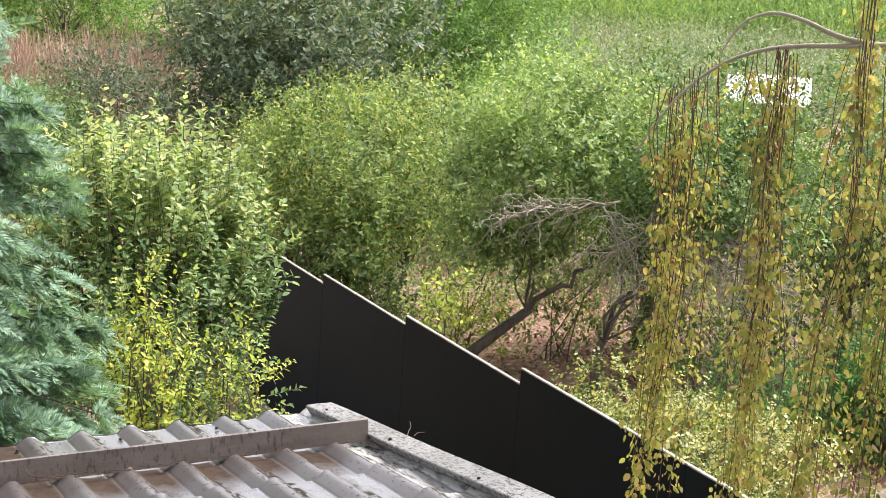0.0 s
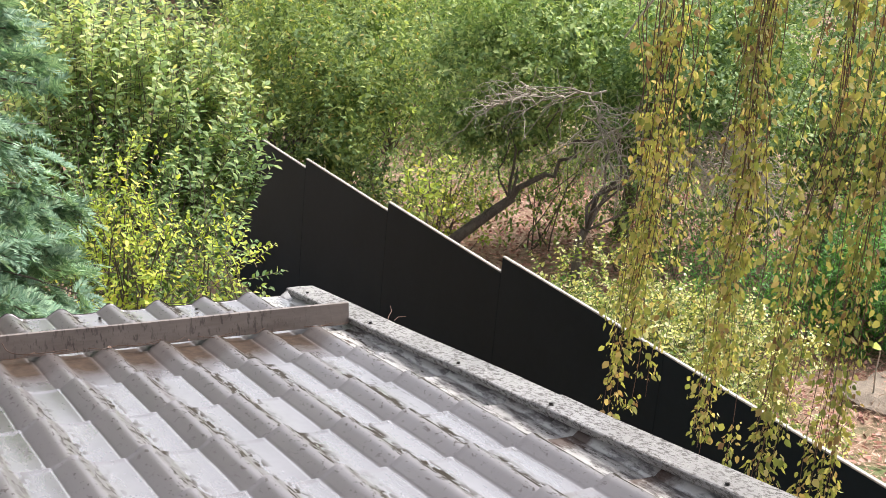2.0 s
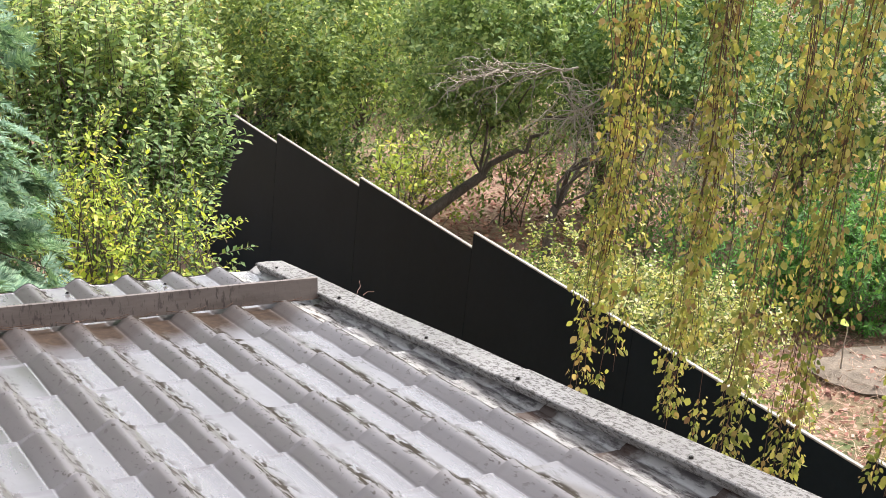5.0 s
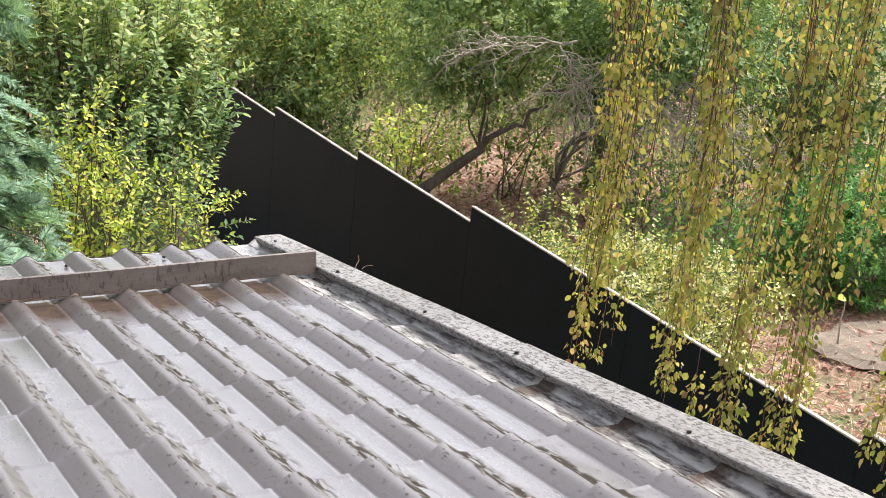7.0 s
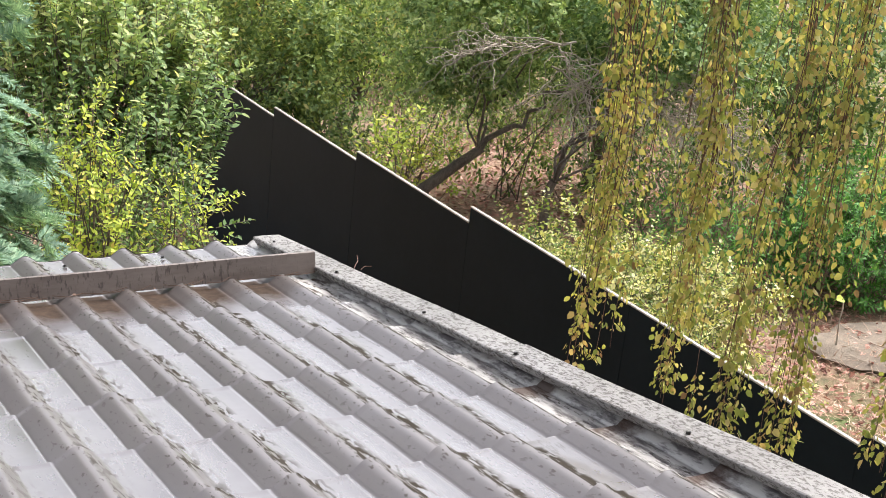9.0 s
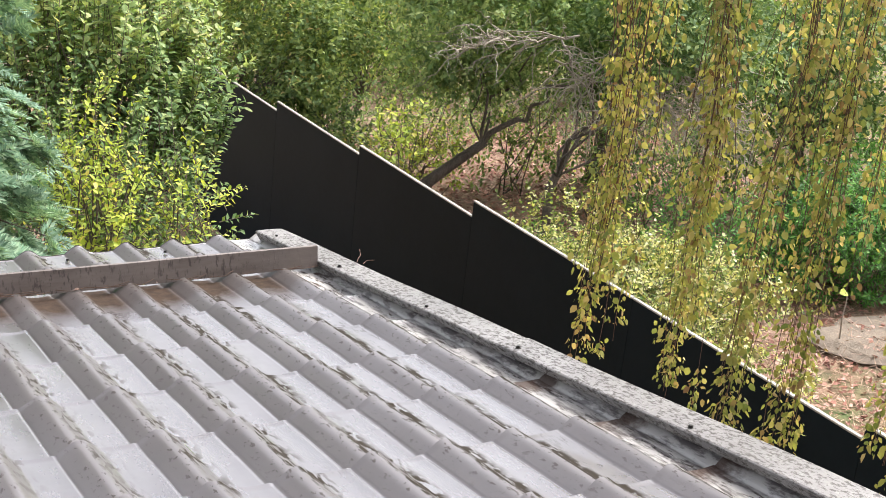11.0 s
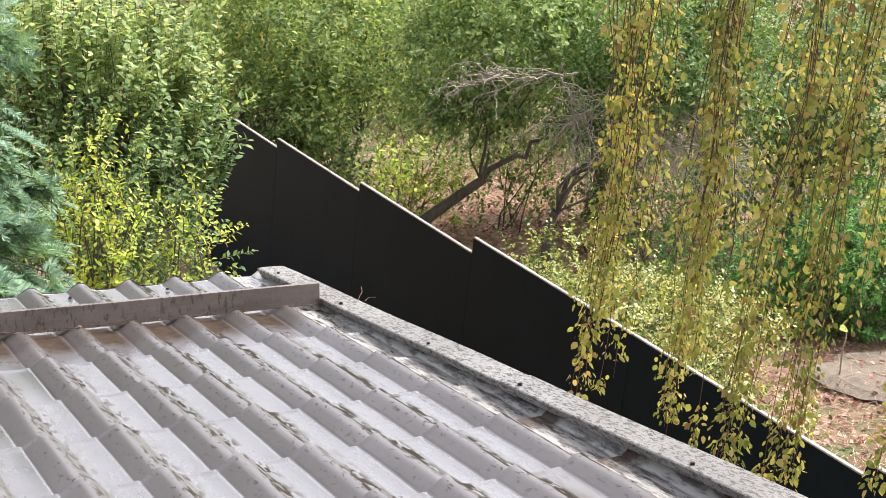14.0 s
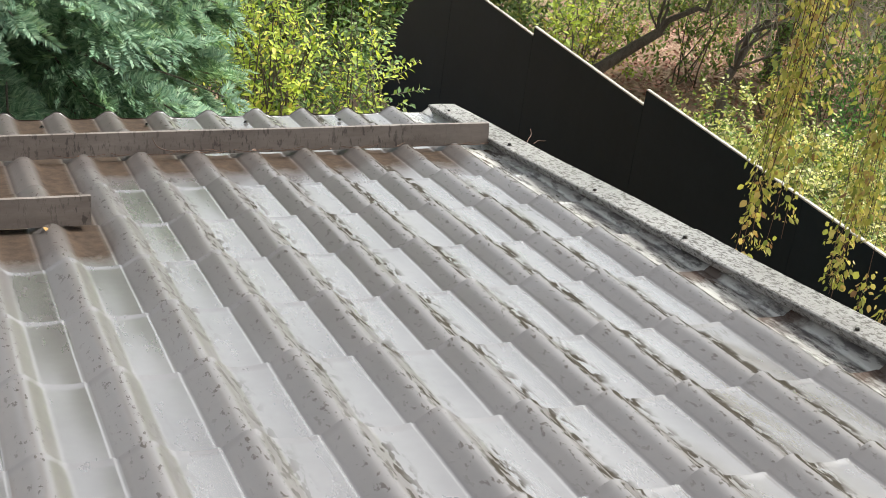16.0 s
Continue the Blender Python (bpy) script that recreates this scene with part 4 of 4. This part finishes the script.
far_tree("bush", 13.0, 17.5, 2.6, 1.7, L_DEEP, "green bush behind the orchard", 0.09, 80, 20)
far_tree("bush", 15.5, 15.0, 3.0, 1.8, L_DEEP, "green bush behind the orchard", 0.09, 80, 20)
far_tree("bush", 13.6, 22.5, 2.8, 2.0, L_LOCUST, "light green bush behind the orchard", 0.1, 80, 20)
far_tree("bush", 18.0, 21.5, 3.0, 2.2, L_DEEP, "green bush before the shed", 0.1, 80, 20)
for az, d, h, r in ((4, 60, 6.6, 4.5), (9, 66, 6.8, 4.5), (14, 64, 6.6, 4.5), (19, 62, 6.6, 4.5), (24, 66, 6.6, 4.5), (29, 70, 6.6, 4.5)):
    far_tree("locust_tree", -1.5 + d * math.sin(radians(az)), -1.6 + d * math.cos(radians(az)), h, r, L_LOCUST, "tall tree in the far tree belt", 0.22, 120, 20, 8)


def field_stuff(name, az0, az1, d0, d1, n, h, per, leaf, mat, label, ratio=0.4, category="plants", open_angle=40):
    az, d = np.radians(rng.uniform(az0, az1, n)), rng.uniform(d0, d1, n)
    x, y = -1.5 + d * np.sin(az), -1.6 + d * np.cos(az)
    b = np.stack([x, y, ground_z(x, y)], 1)
    L = h * rng.uniform(0.6, 1.25, n)
    v, f = shoot_leaves(b, np.tile((0, 0, 1.0), (n, 1)) + rng.normal(size=(n, 3)) * 0.15, L, per, leaf, ratio, open_angle)
    ob = put(name, mesh_from(name, v, f), mat, None, label)
    tagged(ob, category=category, kind="stuff")


field_stuff("dry_reeds", 9, 17.5, 36, 44, 2400, 1.7, 6, 0.7, L_DRY, "pale pinkish dry reeds and tall grass", 0.06, "plants", 10)
field_stuff("weeds", 25, 52, 50, 76, 5000, 1.6, 12, 0.24, L_SILVER, "silvery green weeds in front of the hedge")
field_stuff("maize_field", 25, 54, 78, 112, 7000, 2.6, 12, 0.45, L_FIELD, "bright green tall crop in a far field", 0.3)
field_stuff("undergrowth", 8, 56, 17, 36, 4200, 0.8, 10, 0.11, L_PLUM, "rough undergrowth between the trees")
for az, d in ((27, 128), (31, 132), (35, 128), (38.2, 131), (42.5, 130), (46, 128), (50, 131), (54, 128)):
    far_tree("oak_tree", -1.5 + d * math.sin(radians(az)), -1.6 + d * math.cos(radians(az)), 9 if az != 38.2 else 4, 6, L_DARK, "dark tree at the edge of the far field", 0.4, 110, 18, 8)


# ---- pale shed roof among the trees ----
def build_shed():
    c = Vector((24.0, 26.6, gz(24.0, 26.6)))
    e = thing("shed", c, "low shed with a pale corrugated sheet roof", "shed")
    e.matrix_world = Matrix.Translation(c) @ Matrix.Rotation(radians(-42), 4, "Z")
    eave = 0.80 - c.z
    part("wall", box(bmesh.new(), (-1.0, -0.7, -0.2), (1.0, 0.7, eave - 0.05), 0.02), M_PLASTER, e)
    bm = bmesh.new()
    rows = []
    for i, x in enumerate(np.linspace(-1.15, 1.15, 47)):
        w = 0.008 * math.cos(i * math.pi / 2)
        rows.append([bm.verts.new((x, y, eave + (y + 0.9) * 0.34 + w)) for y in (-0.9, 0.0, 0.95)])
    for a, b in zip(rows[:-1], rows[1:]):
        for j in range(2):
            bm.faces.new((a[j], b[j], b[j + 1], a[j + 1]))
    r = part("roof", bm, M_SHEET, e, "pale corrugated sheet roof")
    s = r.modifiers.new("thickness", "SOLIDIFY")
    s.thickness = 0.02


M_SHEET = plain("pale_corrugated_sheet", (0.62, 0.62, 0.64), (0.8, 0.8, 0.82), 2, 0.5)
build_shed()


# ---- weeping birch whose branches hang beside the verge ----
def build_birch():
    ex, ey = -1.46, -1.57
    base = np.array([3.1, 0.75, gz(3.1, 0.75)])
    e = thing("weeping_birch", base, "weeping birch with long hanging twigs and yellowing autumn leaves", "tree")
    v, f = tubes(bent(base - (0, 0, 0.1), (3.0, 0.8, 5.2), 9, 0.008), np.linspace(0.12, 0.05, 9)[None], 12)
    put("trunk", mesh_from("trunk", v - base, f), M_PALEBARK, e, "", True)
    arcs = [[(3.0, 0.8, 4.2), (2.3, 1.2, 4.22), (1.78, 1.52, 4.11), (1.56, 1.73, 4.095), (1.42, 1.84, 4.03), (1.30, 1.92, 3.90), (1.22, 2.0, 3.70)],
            [(3.0, 0.8, 4.05), (2.2, 1.25, 4.12), (1.72, 1.58, 4.11), (1.60, 1.68, 4.18), (1.53, 1.76, 4.20), (1.46, 1.82, 4.16), (1.42, 1.86, 4.05)],
            [(3.0, 0.8, 4.7), (2.4, 0.9, 4.95), (1.9, 1.1, 4.9), (1.65, 1.2, 4.75), (1.5, 1.25, 4.6), (1.4, 1.3, 4.45), (1.35, 1.32, 4.3)],
            [(3.0, 0.8, 4.6), (2.3, 0.6, 4.8), (1.9, 0.6, 4.75), (1.7, 0.6, 4.6), (1.55, 0.62, 4.5), (1.5, 0.65, 4.4), (1.45, 0.66, 4.3)]]
    for a in arcs:
        a = np.array(a)
        t = np.linspace(0, 6, 25)
        p = np.stack([np.interp(t, range(7), a[:, k]) for k in range(3)], 1)
        for _ in range(3):
            p[1:-1] = (p[:-2] + 2 * p[1:-1] + p[2:]) / 4
        v, f = tubes(p[None], np.linspace(0.012, 0.003, 25)[None], 8)
        put("branch", mesh_from("branch", v - base, f), M_PALEBARK, e, "pale arching branch", True)
    # hanging twigs: compass bearing from the window, distance, height of top and foot, how many together
    S = [(38.3, 4.25, 4.0, -23.4, 5), (38.8, 4.3, 4.0, -22.9, 4), (39.4, 4.4, 4.0, -19.5, 3), (40.3, 4.3, 4.0, -22.4, 2), (42.7, 4.2, 4.3, -24.7, 6), (43.2, 4.15, 4.3, -24.0, 4),
         (46.0, 4.1, 4.3, -25.8, 7), (48.2, 4.1, 4.4, -26.0, 7), (52.6, 3.9, 4.5, -26.0, 5), (55.5, 3.9, 4.5, -25.0, 5), (42.0, 4.5, 4.2, -18.0, 2), (45.0, 4.5, 4.2, -17.5, 3), (50.2, 4.4, 4.4, -18.5, 3)]
    for _ in range(15):
        az = rng.uniform(37.4, 57)
        S.append((az, rng.uniform(4.2, 5.0), rng.uniform(3.75, 4.05) + max(0, az - 42) * 0.04, rng.uniform(-18.5, -12.0), int(rng.integers(1, 3))))
    singles = 0
    for az, rh, top, el, k in S:
        if az < 44.4:      # these hang from the low arching branch
            rh, top = 4.46 + rng.normal() * 0.03, float(np.interp(az, (36.9, 38.0, 39.5, 42.0, 46.0), (3.72, 3.92, 4.03, 4.09, 4.1)))
        else:
            top += 0.35
        a = radians(az)
        x, y = ex + rh * math.sin(a), ey + rh * math.cos(a)
        z1 = 4.298 + rh * math.tan(radians(el))
        bundle = rng.uniform(0, 6.28, 4)
        for j in range(k + 2 if k >= 5 else k):
            t = np.linspace(0, 1, 18)
            zz = top + rng.uniform(-0.03, 0.0) + (z1 + (rng.uniform(0, 0.4) if j else 0) - top) * t
            ph = bundle + rng.normal(size=4) * 0.5
            wx = 0.026 * np.sin(t * 5 + ph[0]) + 0.010 * np.sin(t * 15 + ph[1]) + rng.normal() * 0.026
            wy = 0.026 * np.sin(t * 5 + ph[2]) + 0.010 * np.sin(t * 15 + ph[3]) + rng.normal() * 0.026
            path = np.stack([x + wx, y + wy, zz], 1)
            v, f = tubes(path[None], np.linspace(0.0019, 0.0010, 18)[None], 5)
            tw = put("hanging_twig", mesh_from("hanging_twig", v - base, f), M_TWIG, e)
            if j >= k:
                continue
            # leaves on short stalks down the twig, thickest towards its foot
            n = int(abs(path[0, 2] - path[-1, 2]) / (0.0085 if el < -21.5 else 0.013))
            knots = rng.uniform(0.0, 1, max(4, n // 6)) ** 0.8 * 17
            t = np.clip(knots[rng.integers(0, len(knots), n)] + rng.normal(size=n) * 0.22, 0, 17)
            q = np.stack([np.interp(t, range(18), path[:, i]) for i in range(3)], 1)
            sd = unit(rng.normal(size=(n, 3)) * (1, 1, 0.15))
            p = q + sd * rng.uniform(0.004, 0.042, (n, 1)) - np.array([0, 0, 0.01])
            ax = sd * 0.5 + np.array([0, 0, -1.0]) + rng.normal(size=(n, 3)) * 0.38
            upv = unit(rng.normal(size=(n, 3)) * (1, 1, 0.3))
            L = 0.012 + 0.024 * rng.uniform(0, 1, n) ** 1.3
            W = L * rng.uniform(0.28, 0.9, n)
            one = (t > 9) & (el < -21.5) & (j < 4)
            if singles + one.sum() > 300:
                one[:] = False
            singles += int(one.sum())
            for m in np.nonzero(one)[0]:
                v, f = leaves(p[m:m + 1], ax[m:m + 1], upv[m:m + 1], L[m:m + 1], W[m:m + 1], OVAL, OVAL_F)
                put("leaf", mesh_from("leaf", v - base, f), L_BIRCH_ONE, tw)
            if (~one).any():
                v, f = leaves(p[~one], ax[~one], upv[~one], L[~one], W[~one], OVAL, OVAL_F)
                put("foliage", mesh_from("foliage", v - base, f), L_BIRCH, tw, "", False, "stuff")


rng = np.random.default_rng(26)
build_birch()
rng = np.random.default_rng(27)


# ---- clearing beyond the fence: litter, boulder, dead stalk ----
MOUND, TURN = (9.85, 6.10), -0.45


def mound_z(x, y):
    """How far the boulder's back stands over the ground."""
    u, w = x - MOUND[0], y - MOUND[1]
    a, b = u * math.cos(TURN) + w * math.sin(TURN), w * math.cos(TURN) - u * math.sin(TURN)
    return 0.15 * np.sqrt(np.clip(1 - (a / 1.9) ** 2 - (b / 0.75) ** 2, 0, 1))


def litter(name, n, x0, x1, y0, y1, leaf, mat, label, ratio=0.55):
    x, y = rng.uniform(x0, x1, n), rng.uniform(y0, y1, n)
    h = mound_z(x, y)
    keep = (h < 0.11) | (rng.uniform(0, 1, n) < 0.25)
    x, y, h = x[keep], y[keep], h[keep]
    n = len(x)
    p = np.stack([x, y, ground_z(x, y) + h + rng.uniform(0.01, 0.05, n)], 1)
    ax = unit(rng.normal(size=(n, 3)) * (1, 1, 0.3))
    up = rng.normal(size=(n, 3)) * 0.45 + (0, 0, 1)
    L = leaf * rng.uniform(0.6, 1.3, n)
    v, f = leaves(p, ax, up, L, L * ratio)
    ob = put(name, mesh_from(name, v, f), mat, None, label)
    tagged(ob, category="litter", kind="stuff")


litter("leaf_litter", 26000, 4.2, 12.5, 3.0, 16.5, 0.07, L_LITTER, "brown and russet fallen leaves on the soil")
litter("dry_straw", 14000, 5.0, 11.5, 3.0, 8.2, 0.17, L_DRY, "pale dry straw and grass on the clearing", 0.035)


def build_mound():
    c = np.array([*MOUND, gz(*MOUND)])
    bm = bmesh.new()
    bmesh.ops.create_icosphere(bm, subdivisions=4, radius=1.0)
    for v in bm.verts:
        d = v.co.normalized()
        r = 1 + 0.16 * noise.noise(d * 1.7) + 0.06 * noise.noise(d * 5) + 0.02 * noise.noise(d * 14)
        v.co = Vector((d.x * 1.9 * r, d.y * 0.75 * r, max(-0.2, d.z * 0.15 * r)))
    ob = part("boulder", bm, plain("sandy_grey_stone", (0.15, 0.12, 0.092), (0.30, 0.245, 0.19), 7, 0.95, 0, None, 0.7, 0.02), None, "long low sandy grey boulder half sunk in the clearing")
    ob.location = c
    ob.rotation_euler = (0, 0, TURN)
    tagged(ob, category="boulder")


build_mound()


def build_stalk():
    base = np.array([8.32, 6.72, gz(8.32, 6.72)])
    e = thing("dead_stalk", base, "thin pale dead stalk with one yellow leaf", "plant")
    v, f = tubes(bent(base - (0, 0, 0.05), base + (-0.03, 0.02, 0.62), 7, 0.02), np.linspace(0.011, 0.006, 7)[None], 6)
    put("stem", mesh_from("stem", v - base, f), M_DEAD, e)
    p = np.array([[-0.03, 0.02, 0.62]])
    v, f = leaves(p, np.array([[-1.0, -0.2, 0.1]]), np.array([[0.1, -0.6, 0.8]]), 0.13, 0.11, OVAL, OVAL_F)
    put("leaf", mesh_from("leaf", v, f), L_YELLOW, e, "single broad yellow leaf")


build_stalk()


# ---- straw, twigs and dead leaves caught on the roof ----
def roof_straw(points, r, mat=None):
    p = np.array([tuple(ROOF @ Vector(q)) for q in points])
    t = np.linspace(0, len(p) - 1, 18)
    q = np.stack([np.interp(t, range(len(p)), p[:, k]) for k in range(3)], 1)
    for _ in range(3):
        q[1:-1] = (q[:-2] + 2 * q[1:-1] + q[2:]) / 4
    v, f = tubes(q[None], np.full((1, 18), r), 5)
    o = q[0].copy()
    ob = put("straw", mesh_from("straw", v - o, f), mat or M_DEAD, None, "thin dry stalk caught on the roof", True)
    ob.location = o
    tagged(ob, category="debris", group="straw on the roof")


roof_straw([(-0.70, 2.452, 0.045), (-0.69, 2.44, 0.02), (-0.66, 2.425, 0.008), (-0.58, 2.43, 0.004), (-0.50, 2.435, 0.006)], 0.0013, M_TWIG)
roof_straw([(0.60, 2.36, 0.014), (0.625, 2.40, 0.018), (0.65, 2.43, 0.022), (0.665, 2.47, 0.034)], 0.0014, M_TWIG)
roof_straw([(0.61, 2.33, 0.014), (0.64, 2.36, 0.018), (0.67, 2.36, 0.016)], 0.0011, M_TWIG)
for k in range(16):
    x = -1.0 + 0.092 * k + rng.uniform(-0.03, 0.03)
    dx = rng.uniform(0.05, 0.16)
    roof_straw([(x, 2.448, -0.010 + rng.uniform(0, 0.012)), (x + dx * 0.5, 2.440 - rng.uniform(0, 0.012), -0.006), (x + dx, 2.446, -0.008 + rng.uniform(0, 0.016))], 0.0011, M_TWIG)


M_DRYLEAF = plain("ochre_dry_leaf", (0.28, 0.16, 0.06), (0.42, 0.27, 0.10), 40, 0.8)


def roof_leaf(x, v, h, size, mat):
    o = ROOF @ Vector((x, v, h))
    a = rng.uniform(0, 6.28)
    vv, f = leaves(np.zeros((1, 3)), np.array([[math.cos(a), math.sin(a), 0.1]]), np.array([[0.1, -0.5, 1.0]]), size, size * 0.6, OVAL, OVAL_F)
    ob = put("fallen_leaf", mesh_from("fallen_leaf", vv, f), mat, None, "small dry fallen leaf on the roof")
    ob.location = o
    tagged(ob, category="leaf", group="leaves on the roof")


for x, v, h, s, m in ((-0.36, 2.438, 0.0, 0.020, M_TWIG), (-1.12, 1.69, -0.006, 0.026, M_DRYLEAF), (-0.1, 2.44, -0.004, 0.014, M_TWIG)):
    roof_leaf(x, v, h, s, m)
